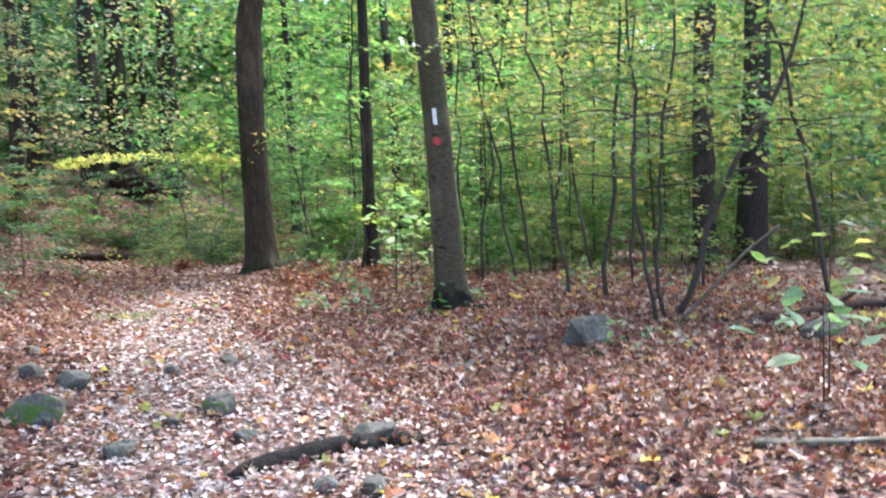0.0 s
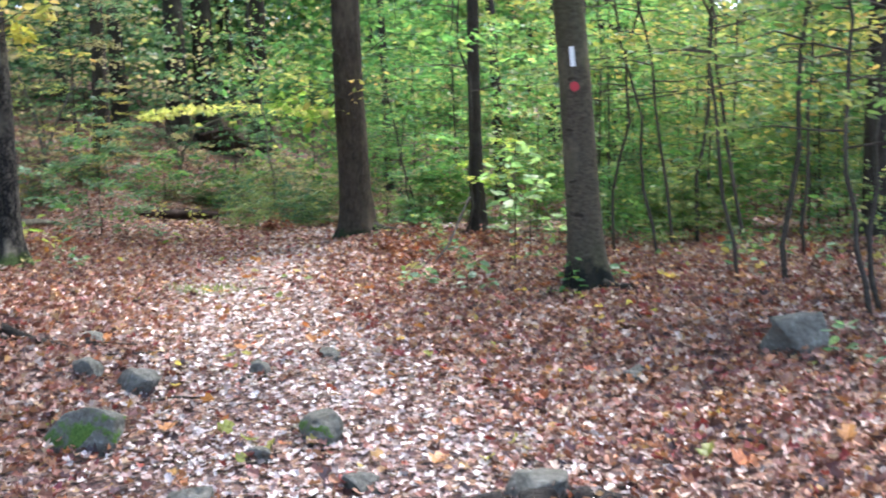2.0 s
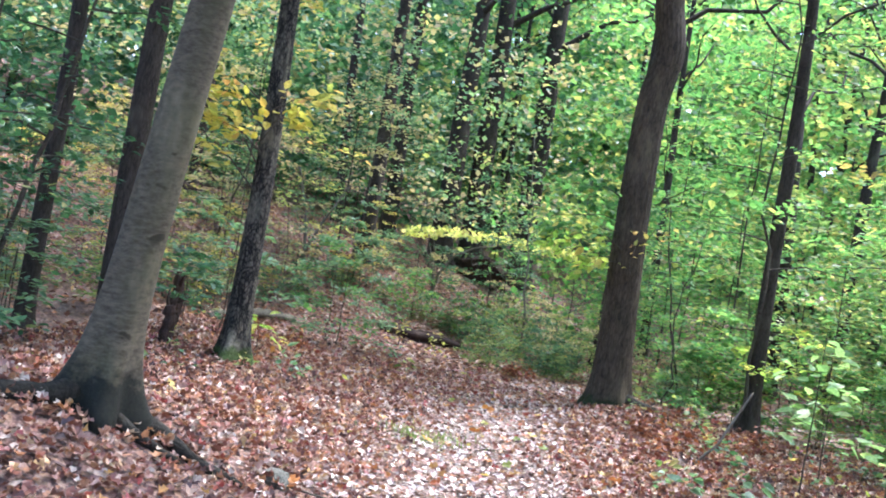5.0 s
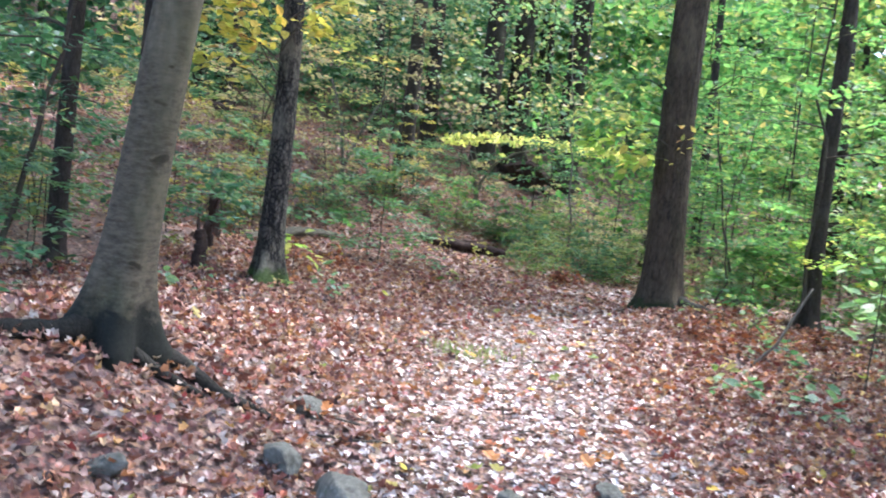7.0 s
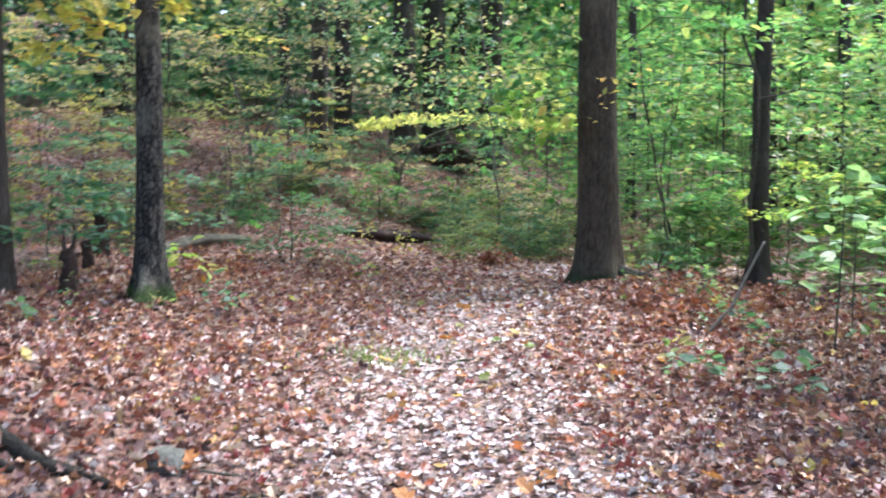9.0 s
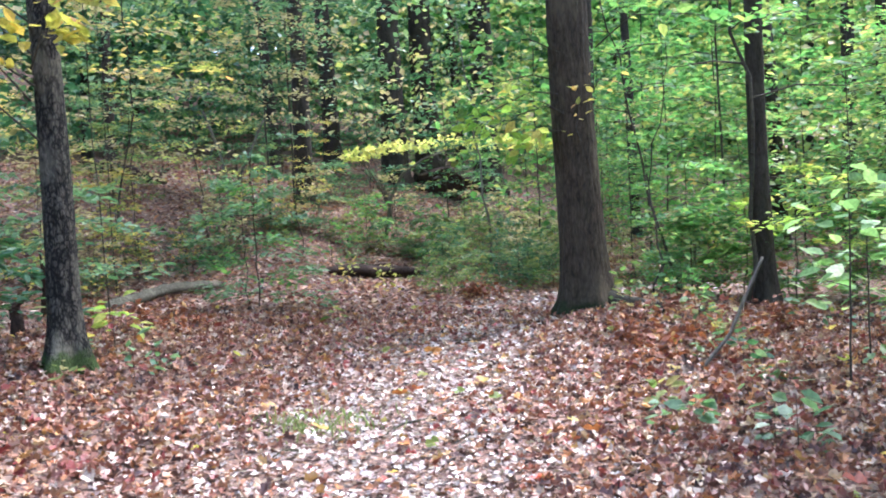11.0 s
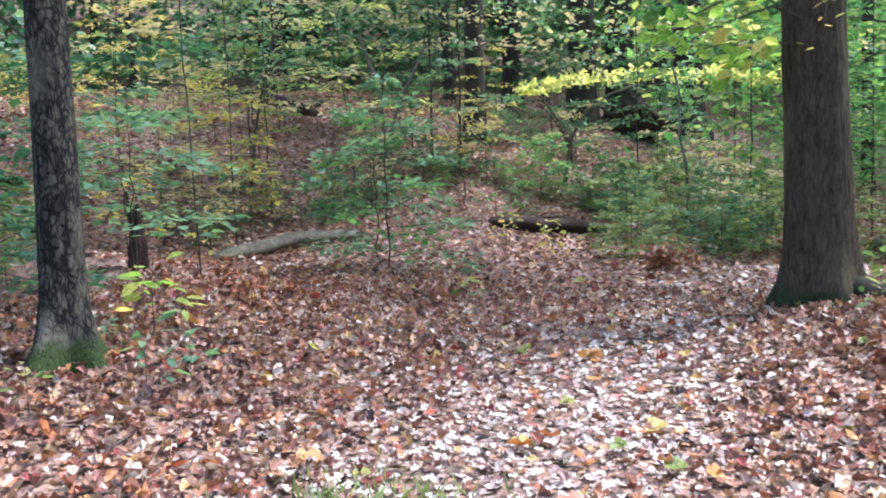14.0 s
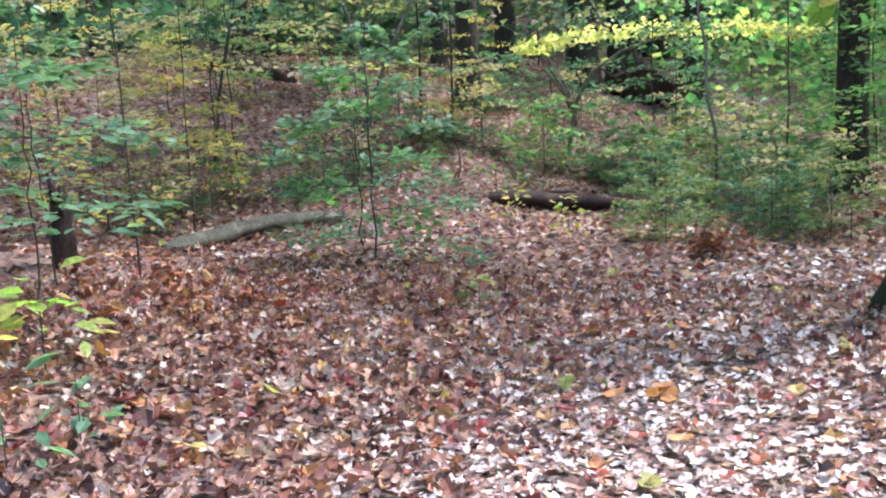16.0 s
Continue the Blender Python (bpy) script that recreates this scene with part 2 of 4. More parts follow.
GOLD = leaf_material("golden_yellow_leaves", [(0, (0.34, 0.37, 0.08)), (0.5, (0.52, 0.46, 0.1)), (0.9, (0.6, 0.48, 0.12)), (1, (0.5, 0.26, 0.08))], 0.55, 0.5, 0.35)
FADED = leaf_material("faded_pinkish_leaves", [(0, (0.26, 0.24, 0.13)), (0.6, (0.42, 0.34, 0.23)), (1, (0.33, 0.34, 0.14))], 0.45, 0.5, 0.35)
PALE_GREEN = leaf_material("pale_yellow_green_leaves", [(0, (0.3, 0.38, 0.12)), (0.5, (0.45, 0.47, 0.17)), (1, (0.58, 0.52, 0.2))], 0.6, 0.5, 0.3)
LIME = leaf_material("lime_green_leaves", [(0, (0.24, 0.42, 0.09)), (0.6, (0.4, 0.52, 0.13)), (0.9, (0.55, 0.55, 0.17)), (1, (0.6, 0.45, 0.15))], 0.62, 0.5, 0.3)
FRESH = leaf_material("fresh_pale_green_leaves", [(0, (0.2, 0.38, 0.16)), (0.6, (0.3, 0.48, 0.22)), (1, (0.42, 0.54, 0.26))], 0.5, 0.42, 0.45)
RUSSET = leaf_material("withered_russet_leaves", [(0, (0.1, 0.04, 0.028)), (0.5, (0.22, 0.075, 0.04)), (0.85, (0.33, 0.12, 0.05)), (1, (0.4, 0.24, 0.1))], 0.25, 0.5, 0.3)
GRASS = leaf_material("grass_blades", [(0, (0.16, 0.24, 0.08)), (1, (0.34, 0.4, 0.17))], 0.4)


# ---- helpers for building ----
rng = np.random.default_rng(7)


def height(x, y):
    """The lie of the land: a level trail, a bank beside it and a rising slope behind."""
    x, y = np.asarray(x, float), np.asarray(y, float)
    u = -0.95 * x + 0.31 * y
    hill = 0.5 * np.log1p(np.exp(np.clip((u - 12.6) * 1.4, -30, 60))) / 1.4
    hill = 2.4 * np.tanh(hill / 2.4)
    far = np.clip(-0.85 * x + 0.53 * y - 33, -30, 60)
    hill = hill + 9 * np.tanh(0.4 * np.log1p(np.exp(far)) / 9)
    bank = 0.53 * np.exp(-((x + 4.0) ** 2 / 1.1 + (y - 6.0) ** 2 / 6)) + 0.3 * np.exp(-((x + 5.6) ** 2 / 1.6 + (y - 10.4) ** 2 / 7))
    bank = bank + 0.22 / (1 + np.exp(-(x - 1.0) / 0.25)) / (1 + np.exp((y - 12.0) / 0.8)) + 0.16 * np.exp(-((x + 1.5) ** 2 / 0.5 + (y - 13.4) ** 2 / 2.5))
    bank = bank + 0.2 * np.exp(-((x + 7.8) ** 2 / 1.2 + (y - 12.7) ** 2 / 1.6)) + 0.03 * np.exp(-((x - 0.5) ** 2 / 0.5 + (y - 9.2) ** 2 / 1.5)) - 0.1 / (1 + np.exp(-(y - 16.5) / 0.7))
    ripple = 0.018 * np.sin(2.1 * x + 0.7 * y) * np.sin(1.3 * y - 0.9 * x) + 0.01 * np.sin(5.3 * x) * np.sin(4.7 * y + 1)
    return hill + bank + ripple


def ground(x, y):
    return float(height(x, y))


def trail_centre(y):
    return np.interp(y, [-6, 2, 5, 7.5, 10, 12, 14, 15.2, 16.2, 17.2, 26], [0.6, -0.3, -1.0, -1.8, -2.6, -2.75, -2.75, -2.4, -1.2, 1.2, 12])


def trail_half(y):
    return np.interp(y, [2, 6, 8, 16], [1.2, 1.05, 0.78, 0.66])


def mesh_of(name, verts, quads, smooth=True):
    verts, quads = np.asarray(verts, np.float32), np.asarray(quads, np.int32)
    me = bpy.data.meshes.new(name)
    me.vertices.add(len(verts))
    me.vertices.foreach_set("co", verts.ravel())
    me.loops.add(quads.size)
    me.loops.foreach_set("vertex_index", quads.ravel())
    me.polygons.add(len(quads))
    me.polygons.foreach_set("loop_start", np.arange(len(quads), dtype=np.int32) * 4)
    me.polygons.foreach_set("use_smooth", np.full(len(quads), smooth))
    me.update(calc_edges=True)
    return me


def part(name, me, material, parent=None, label=""):
    ob = new(name, me)
    me.materials.clear()
    me.materials.append(material)
    if parent:
        ob.parent = parent
    return tagged(ob, label) if label else ob


def thing(name, x, y, label, category, group="", z=None):
    ob = new(name)
    ob.empty_display_size = 0.2
    ob.location = (x, y, ground(x, y) if z is None else z)
    return tagged(ob, label, category, group)


def tube(points, radii, seg=8, rough=0.0, flare=0.0, lobes=5, seed=0, cap=True, ridge=0.0):
    """A limb along points: rings with uneven bark, an optional buttressed foot, closed at both ends."""
    r = np.random.default_rng(seed)
    p = np.asarray(points, float)
    rad = np.broadcast_to(np.asarray(radii, float), (len(p),))
    tan = np.gradient(p, axis=0)
    tan /= np.linalg.norm(tan, axis=1)[:, None] + 1e-9
    ref = np.array([1.0, 0, 0]) if abs(tan[0, 0]) < 0.8 else np.array([0, 1.0, 0])
    a = np.linspace(0, 2 * np.pi, seg, endpoint=False)
    verts, ph = [], r.uniform(0, 6, 4)
    for i in range(len(p)):
        u = np.cross(tan[i], ref)
        u /= np.linalg.norm(u) + 1e-9
        w = np.cross(tan[i], u)
        k = np.ones(seg)
        if rough:
            k += rough * (np.sin(3 * a + ph[0] + 0.8 * p[i, 2]) + 0.6 * np.sin(7 * a + ph[1] - 0.5 * p[i, 2])) + rough * 0.5 * r.standard_normal(seg)
        if ridge:
            z = p[i, 2]
            swing = a * 11 + 1.6 * np.sin(1.9 * z + 2 * a + ph[0]) + 0.9 * np.sin(4.3 * z - 3 * a + ph[1])
            k += ridge * (np.sqrt(np.abs(np.sin(swing))) - 0.7) + ridge * 0.5 * np.sin(23 * a + 6 * z + ph[3]) * np.sin(9 * z + 4 * a)
        if flare:
            h = max(0.0, p[i, 2])
            k += flare * np.exp(-h / 0.2) * (0.75 + 0.55 * np.sin(lobes * a + ph[2]) + 0.25 * np.sin(2 * a + ph[3]))
            k += 0.12 * np.exp(-h / 0.7)
        verts.append(p[i] + (rad[i] * k)[:, None] * (np.cos(a)[:, None] * u + np.sin(a)[:, None] * w))
    v = np.vstack(verts)
    n = len(p)
    i, j = np.meshgrid(np.arange(n - 1), np.arange(seg), indexing="ij")
    j2 = (j + 1) % seg
    q = np.stack([i * seg + j, (i + 1) * seg + j, (i + 1) * seg + j2, i * seg + j2], -1).reshape(-1, 4)
    if cap:
        v = np.vstack([v, p[:1], p[-1:]])
        b, t = n * seg, n * seg + 1
        ends = []
        for j in range(0, seg - 1, 2):
            ends.append((b, j, j + 1, (j + 2) % seg))
            o = (n - 1) * seg
            ends.append((t, o + (j + 2) % seg, o + j + 1, o + j))
        q = np.vstack([q, ends])
    return v, q


OVAL = (np.array([(0, 0), (-0.27, 0.28), (-0.24, 0.64), (0, 1), (0.24, 0.64), (0.27, 0.28)]), [(0, 3, 2, 1), (0, 5, 4, 3)])
MAPLE = (np.array([(0, 0), (-0.3, 0.06), (-0.5, 0.36), (-0.26, 0.5), (-0.34, 0.82), (0, 1.0), (0.34, 0.82), (0.26, 0.5), (0.5, 0.36), (0.3, 0.06), (0, 0.42)]),
         [(0, 10, 2, 1), (10, 4, 3, 2), (10, 6, 5, 4), (10, 8, 7, 6), (0, 9, 8, 10)])
KITE = (np.array([(0, 0), (-0.3, 0.45), (0, 1), (0.3, 0.45)]), [(0, 3, 2, 1)])
LOBED = (np.array([(0, 0), (-0.46, 0.26), (-0.22, 0.46), (-0.34, 0.8), (0, 1), (0, 0.45), (0.46, 0.26), (0.22, 0.46), (0.34, 0.8)]),
         [(0, 5, 2, 1), (5, 4, 3, 2), (0, 6, 7, 5), (5, 7, 8, 4)])


def leaves(pos, heading, normal, size, shape=OVAL, fold=0.25, curl=(0.0, 0.0), seed=0, wide=1.0):
    """Many leaves at once: heading is the way of the tip, normal the upper side; fold lifts the two halves, curl bends the blade."""
    r = np.random.default_rng(seed)
    flat, quads = shape
    n = len(pos)
    nm = normal / np.linalg.norm(normal, axis=1)[:, None]
    d = heading - (heading * nm).sum(1)[:, None] * nm
    d /= np.linalg.norm(d, axis=1)[:, None] + 1e-9
    s = np.cross(d, nm)
    x, y = flat[:, 0] * wide, flat[:, 1]
    c1, c2 = r.uniform(*curl, n), r.uniform(*curl, n)
    z = fold * np.abs(x)[None, :] + c1[:, None] * (x ** 2)[None, :] * 2 + c2[:, None] * ((y - 0.5) ** 2)[None, :]
    v = pos[:, None, :] + size[:, None, None] * (x[None, :, None] * s[:, None, :] + y[None, :, None] * d[:, None, :] + z[..., None] * nm[:, None, :])
    q = np.asarray(quads)[None] + (np.arange(n) * len(flat))[:, None, None]
    return v.reshape(-1, 3), q.reshape(-1, 4)


def spray(points, count, width, size, r, droop=0.0, lift=0.05, tilt=0.35, start=0.12):
    """Leaf sites in a flat spray along a twig: place, heading, normal, size."""
    p = np.asarray(points, float)
    s = np.sort(r.uniform(start, 1, count)) ** 0.85
    f = s * (len(p) - 1)
    i = np.minimum(f.astype(int), len(p) - 2)
    at = p[i] + (p[i + 1] - p[i]) * (f - i)[:, None]
    along = p[i + 1] - p[i]
    along /= np.linalg.norm(along, axis=1)[:, None] + 1e-9
    side = np.cross(along, [0, 0, 1.0])
    side /= np.linalg.norm(side, axis=1)[:, None] + 1e-9
    u = r.uniform(-1, 1, count)
    w = width * np.sin(np.clip(s, 0.05, 0.98) * np.pi * 0.85 + 0.3)
    pos = at + side * (u * w)[:, None] + along * (0.4 * np.abs(u) * w)[:, None]
    pos[:, 2] += r.normal(0, lift, count) - droop * np.abs(u) * w
    head = side * np.sign(u)[:, None] * 0.8 + along * 0.8 + r.normal(0, 0.35, (count, 3)) - [0, 0, 0.25]
    nrm = np.array([0, 0, 1.0]) + r.normal(0, tilt, (count, 3))
    return pos, head, nrm, size * r.uniform(0.65, 1.25, count)


def gather(sites, seed, shape=OVAL, fold=0.25, curl=(-0.3, 0.2), wide=1.0):
    pos, head, nrm, size = (np.concatenate(k) for k in zip(*sites))
    return leaves(pos, head, nrm, size, shape, fold, curl, seed, wide)


def sapling(name, x, y, tall, label, material, seed, bark=None, lean=(0.0, 0.0), radius=0.014, low=0.3, tiers=10, per=60, reach=0.3,
            leaf=0.075, bend=0.12, group="", category="sapling", rise=0.1, tilt=0.35, fan=0.34, lift=0.05):
    """A slender young tree: one stem, flat tiers of twigs and a leafy crown."""
    r = np.random.default_rng(seed)
    root = thing(name, x, y, label, category, group)
    h = np.linspace(-0.05, tall, 14)
    wob = np.cumsum(r.normal(0, bend * tall / 60, (14, 2)), axis=0)
    stem = np.column_stack([lean[0] * h + wob[:, 0], lean[1] * h + wob[:, 1], h])
    part("stem", mesh_of("stem", *tube(stem, np.linspace(radius, radius * 0.3, 14), 7, 0.03, seed=seed)), bark or BARK_TWIG, root)
    sites = []
    for k in range(tiers):
        t = low + (0.97 - low) * (k + r.uniform(0, 0.8)) / tiers
        i = t * 13
        j = min(int(i), 12)
        base = stem[j] + (stem[j + 1] - stem[j]) * (i - j)
        az = k * 2.4 + r.uniform(-0.5, 0.5)
        ln = tall * reach * (1.15 - 0.75 * (t - low) / (1 - low)) * r.uniform(0.7, 1.25)
        u = np.linspace(0, 1, 5)
        pts = base + np.column_stack([np.cos(az) * ln * u, np.sin(az) * ln * u, ln * (rise * 2 * u - (rise + 0.12) * u ** 2)])
        pts[1:-1] += r.normal(0, 0.02 * ln, (3, 3))
        part("branch", mesh_of("branch", *tube(pts, np.linspace(radius * 0.42, 0.0018, 5), 4, cap=False)), bark or BARK_TWIG, root)
        sites.append(spray(pts, per, ln * fan, leaf, r, lift=lift, tilt=tilt))
    part("crown", mesh_of("crown", *gather(sites, seed), False), material, root)
    return root


def forest_tree(name, x, y, radius, tall, label, bark, seed, lean=(0.0, 0.0), seg=20, flare=0.45, crown=GREEN_BRIGHT, knee=None, leafy=True, lobes=5, rough=0.035,
                leaf_count=130, group="", ridge=0.0):
    """A full-grown tree: a tapered, buttressed trunk, limbs above head height and a broken crown."""
    r = np.random.default_rng(seed)
    root = thing(name, x, y, label, "tree", group)
    fine = seg > 40
    h = np.concatenate([[-0.25, -0.06], np.linspace(0.0, 0.6, 16 if fine else 9), np.linspace(0.65, 5, 90 if fine else 20), np.linspace(5.6, tall, 10)])
    bow = 0.0 if knee is None else knee
    px = lean[0] * h + bow * np.exp(-((h - 4.05) / 0.4) ** 2) + 0.015 * np.sin(1.3 * h + seed)
    py = lean[1] * h + 0.015 * np.sin(1.1 * h + 2 * seed)
    stem = np.column_stack([px, py, h])
    rad = radius * np.clip(1 - 0.75 * (np.maximum(h, 0) / tall) ** 1.1, 0.15, 1)
    part("trunk", mesh_of("trunk", *tube(stem, rad, seg, rough, flare, lobes, seed, ridge=ridge)), bark, root)
    sites = []
    for k in range(9):
        t = 0.45 + 0.55 * k / 9
        z = t * tall
        base = np.array([np.interp(z, h, px), np.interp(z, h, py), z])
        az, ln = k * 2.4 + r.uniform(-0.4, 0.4), tall * 0.24 * (1.25 - t) * r.uniform(0.8, 1.3) + 0.8
        u = np.linspace(0, 1, 6)
        pts = base + np.column_stack([np.cos(az) * ln * u, np.sin(az) * ln * u, ln * (0.7 * u - 0.25 * u ** 2)])
        pts[1:-1] += r.normal(0, 0.05 * ln, (4, 3))
        part("limb", mesh_of("limb", *tube(pts, np.linspace(radius * 0.32 * (1.2 - 0.6 * t), 0.012, 6), 6, cap=False)), bark, root)
        sites.append(spray(pts, leaf_count, ln * 0.5, 0.16, r, lift=0.35, tilt=0.7))
    if leafy:
        part("crown", mesh_of("crown", *gather(sites, seed, KITE), False), crown, root)
    return root


def boulder(name, x, y, sx, sy, sz, label, material, seed, turn=0.0, sink=0.4, group="loose stones in the trail", cut=0.86, near=0.55):
    """A weathered stone, part sunk in the ground."""
    bm = bmesh.new()
    bmesh.ops.create_icosphere(bm, subdivisions=4, radius=1.0)
    pr = random.Random(seed)
    planes = [(Vector((pr.gauss(0, 1), pr.gauss(0, 1), pr.gauss(0.2, 0.8))).normalized(), pr.uniform(near, near + 0.3)) for _ in range(8)] + [(Vector((pr.gauss(0, 0.15), pr.gauss(0, 0.15), 1)).normalized(), 0.72)]
    o = Vector((seed * 3.7, seed * 1.9, seed * 0.7))
    for v in bm.verts:
        d = noise.noise(v.co * 0.9 + o) * 0.5 + noise.noise(v.co * 2.1 + o) * 0.3 + noise.noise(v.co * 5 + o) * 0.11 + noise.noise(v.co * 12 + o) * 0.04
        v.co *= 1 + d
        for nrm, dist in planes:
            over = v.co.dot(nrm) - dist
            if over > 0:
                v.co -= nrm * over * cut
        v.co.z = math.copysign(abs(v.co.z) ** 0.8, v.co.z)
        v.co = Vector((v.co.x * sx, v.co.y * sy, v.co.z * sz))
    me = bpy.data.meshes.new(name)
    bm.to_mesh(me)
    bm.free()
    for p in me.polygons:
        p.use_smooth = True
    ob = part(name, me, material)
    ob.matrix_world = pose(x, y, ground(x, y) + 0.015 + sz * (1.0 - 2 * sink), pr.uniform(-14, 14), pr.uniform(-14, 14), turn)
    return tagged(ob, label, "rock", group)


# ---- the ground ----
gx = np.unique(np.concatenate([np.arange(-16, 10, 0.22), np.linspace(-60, -16, 30), np.linspace(10, 60, 30), [-1500, -700, -300, -120, 120, 300, 700, 1500]]))
gy = np.unique(np.concatenate([np.arange(-3, 30, 0.22), np.linspace(-60, -3, 30), np.linspace(30, 80, 30), [-1500, -700, -300, -120, 130, 300, 700, 1500]]))
GX, GY = np.meshgrid(gx, gy, indexing="ij")
gi, gj = np.meshgrid(np.arange(len(gx) - 1), np.arange(len(gy) - 1), indexing="ij")
k = len(gy)
gq = np.stack([gi * k + gj, (gi + 1) * k + gj, (gi + 1) * k + gj + 1, gi * k + gj + 1], -1).reshape(-1, 4)
ground_sheet = part("ground", mesh_of("ground", np.column_stack([GX.ravel(), GY.ravel(), height(GX, GY).ravel()]), gq), SOIL)
tagged(ground_sheet, "brown woodland soil under fallen leaves, rising to a slope", "ground", kind="structure")


def litter(name, label, material, xs, ys, size, shape, seed, tilt=0.3, curl=(-0.3, 0.9), up=0.03):
    r = np.random.default_rng(seed)
    n = len(xs)
    pos = np.column_stack([xs, ys, height(xs, ys) + 0.004 + r.uniform(0, up, n)])
    az = r.uniform(0, 2 * np.pi, n)
    head = np.column_stack([np.cos(az), np.sin(az), r.normal(0, 0.15, n)])
    nrm = np.array([0, 0, 1.0]) + r.normal(0, tilt, (n, 3))
    sz = size * r.uniform(0.55, 1.35, n)
    ob = part(name, mesh_of(name, *leaves(pos, head, nrm, sz, shape, 0.2, curl, seed), False), material)
    return tagged(ob, label, "leaves", kind="stuff")


def scatter(n, x0, x1, y0, y1, seed):
    r = np.random.default_rng(seed)
    return r.uniform(x0, x1, n), r.uniform(y0, y1, n), r


# fallen leaves: thick on the banks, trodden along the trail and pale there to hold its sunlight, thin on the worn
# middle
fx, fy, fr = scatter(112000, -7.4, 4.4, 2.0, 14.6, 11)
off = np.abs(fx - trail_centre(fy))
on_trail = off + fr.normal(0, 0.28, len(fx)) < trail_half(fy) - 0.05
fade = np.clip(np.minimum.reduce([fx + 7.4, 4.4 - fx, fy - 2.0, 14.6 - fy]) / 0.9, 0.15, 1)
keep = (~on_trail | (fr.uniform(0, 1, len(fx)) < np.interp(fy, [4, 6, 8, 11.5, 13.6], [0.12, 0.12, 0.04, 0.06, 0.6]))) & (fr.uniform(0, 1, len(fx)) < fade)
litter("leaf_litter", "dry russet and brown fallen leaves on the bank", LITTER, fx[keep], fy[keep], 0.051, LOBED, 12, 0.5, (-0.4, 1.1), 0.045)
tx, ty, tr_ = scatter(80000, -5.2, 1.4, 2.0, 16.5, 13)
keep = np.abs(tx - trail_centre(ty)) + tr_.normal(0, 0.35, len(tx)) < trail_half(ty) + 0.05
# pale leaves thin out where the painted sunlit stretch ends
keep &= tr_.uniform(0, 1, len(tx)) < np.interp(ty, [4, 11.5, 13.5, 15.5], [1, 1, 0.5, 0.3])
litter("trail_leaves", "bleached leaves trodden flat along the trail, paler to look sunlit", LITTER_TRAIL, tx[keep], ty[keep], 0.04, LOBED, 14, 0.26, (-0.3, 0.7), 0.025)
wx, wy, wr = scatter(62000, -17, 12, -7, 30, 15)
inner = np.minimum.reduce([wx + 7.2, 4.2 - wx, wy - 2.2, 14.4 - wy])
keep = (wr.normal(0, 0.3, len(wx)) > inner) & ((wy < 13) | (np.abs(wx - trail_centre(wy)) > 0.9) | (wr.uniform(0, 1, len(wx)) < 0.7)) & ((wy > 3) | (np.abs(wx - trail_centre(wy)) + wr.normal(0, 0.3, len(wx)) > 1.2))
litter("woodland_leaf_litter", "brown fallen leaves over the wood's floor and slope", LITTER, wx[keep], wy[keep], 0.1, KITE, 16, 0.35)
sx_, sy_, sr_ = scatter(64000, -15, -1.0, 13.4, 26, 21)
keep = (sx_ < -7.0) | (sy_ > 14.2)
litter("slope_leaf_litter", "brown and tan fallen leaves beneath the slope", LITTER, sx_[keep], sy_[keep], 0.066, KITE, 22, 0.35)
nx, ny, nr = scatter(9000, -2.5, 2.5, -7, 2.3, 17)
keep = np.abs(nx - trail_centre(ny)) + nr.normal(0, 0.3, len(nx)) < 1.3
litter("trail_leaves", "pale trodden leaves at the trail's start", LITTER_TRAIL, nx[keep], ny[keep], 0.075, KITE, 18, 0.25)
bx, by, br = scatter(5000, -3.2, 5, 14.4, 18, 19)
keep = np.abs(bx - trail_centre(by)) + br.normal(0, 0.2, len(bx)) < 0.8
litter("trail_leaves", "bleached leaves where the trail bends away, in the sunlit trail colours", LITTER_TRAIL, bx[keep], by[keep], 0.07, KITE, 20, 0.25)

# larger maple leaves, newly fallen, lying singly on top
for colours, n_, s_, lab in ((YELLOW, 300, 31, "fresh yellow maple leaves lying singly on the litter"), (EMBER, 700, 32, "orange and crimson maple leaves lying singly on the litter")):
    mx_, my_, mr_ = scatter(n_, -6.5, 4.0, 2.4, 14.5, s_)
    ob = litter("maple_leaves", lab, colours, mx_, my_, 0.078, MAPLE, s_, 0.35, (-0.2, 0.8), 0.03)
    ob.location.z = 0.018

# ---- the large trees ----
TREE_A = forest_tree("beech_tree", -3.53, 6.24, 0.112, 15, "leaning smooth grey-barked tree with spreading roots on the bank", BARK_SMOOTH, 3, (0.11, 0.03), 48, 1.0, lobes=4, rough=0.006)
TREE_B = forest_tree("beech_tree", 0.6, 9.13, 0.142, 14, "smooth brown-barked tree with painted trail marks beside the trail", BARK_SMOOTH, 5, (-0.075, -0.01), 48, 0.7, lobes=4, rough=0.006, leaf_count=60)
TREE_C = forest_tree("oak_tree", -1.96, 13.5, 0.195, 18, "stout dark ridged tree at the bend of the trail", BARK_OAK, 8, (-0.012, 0.0), 84, 0.5, lobes=5, rough=0.008, ridge=0.05, knee=0.1, leaf_count=60)
forest_tree("maple_tree", -0.4, 14.5, 0.095, 12, "slim dark tree among green saplings", BARK_DARK, 9, (-0.01, 0.0), 14, 0.4)
TREE_E = forest_tree("oak_tree", -4.87, 10.14, 0.1, 12, "slim flaky-barked tree with a mossy foot on the bank", BARK_MOSSY, 12, (-0.01, 0.0), 64, 1.05, lobes=4, rough=0.01, ridge=0.035)
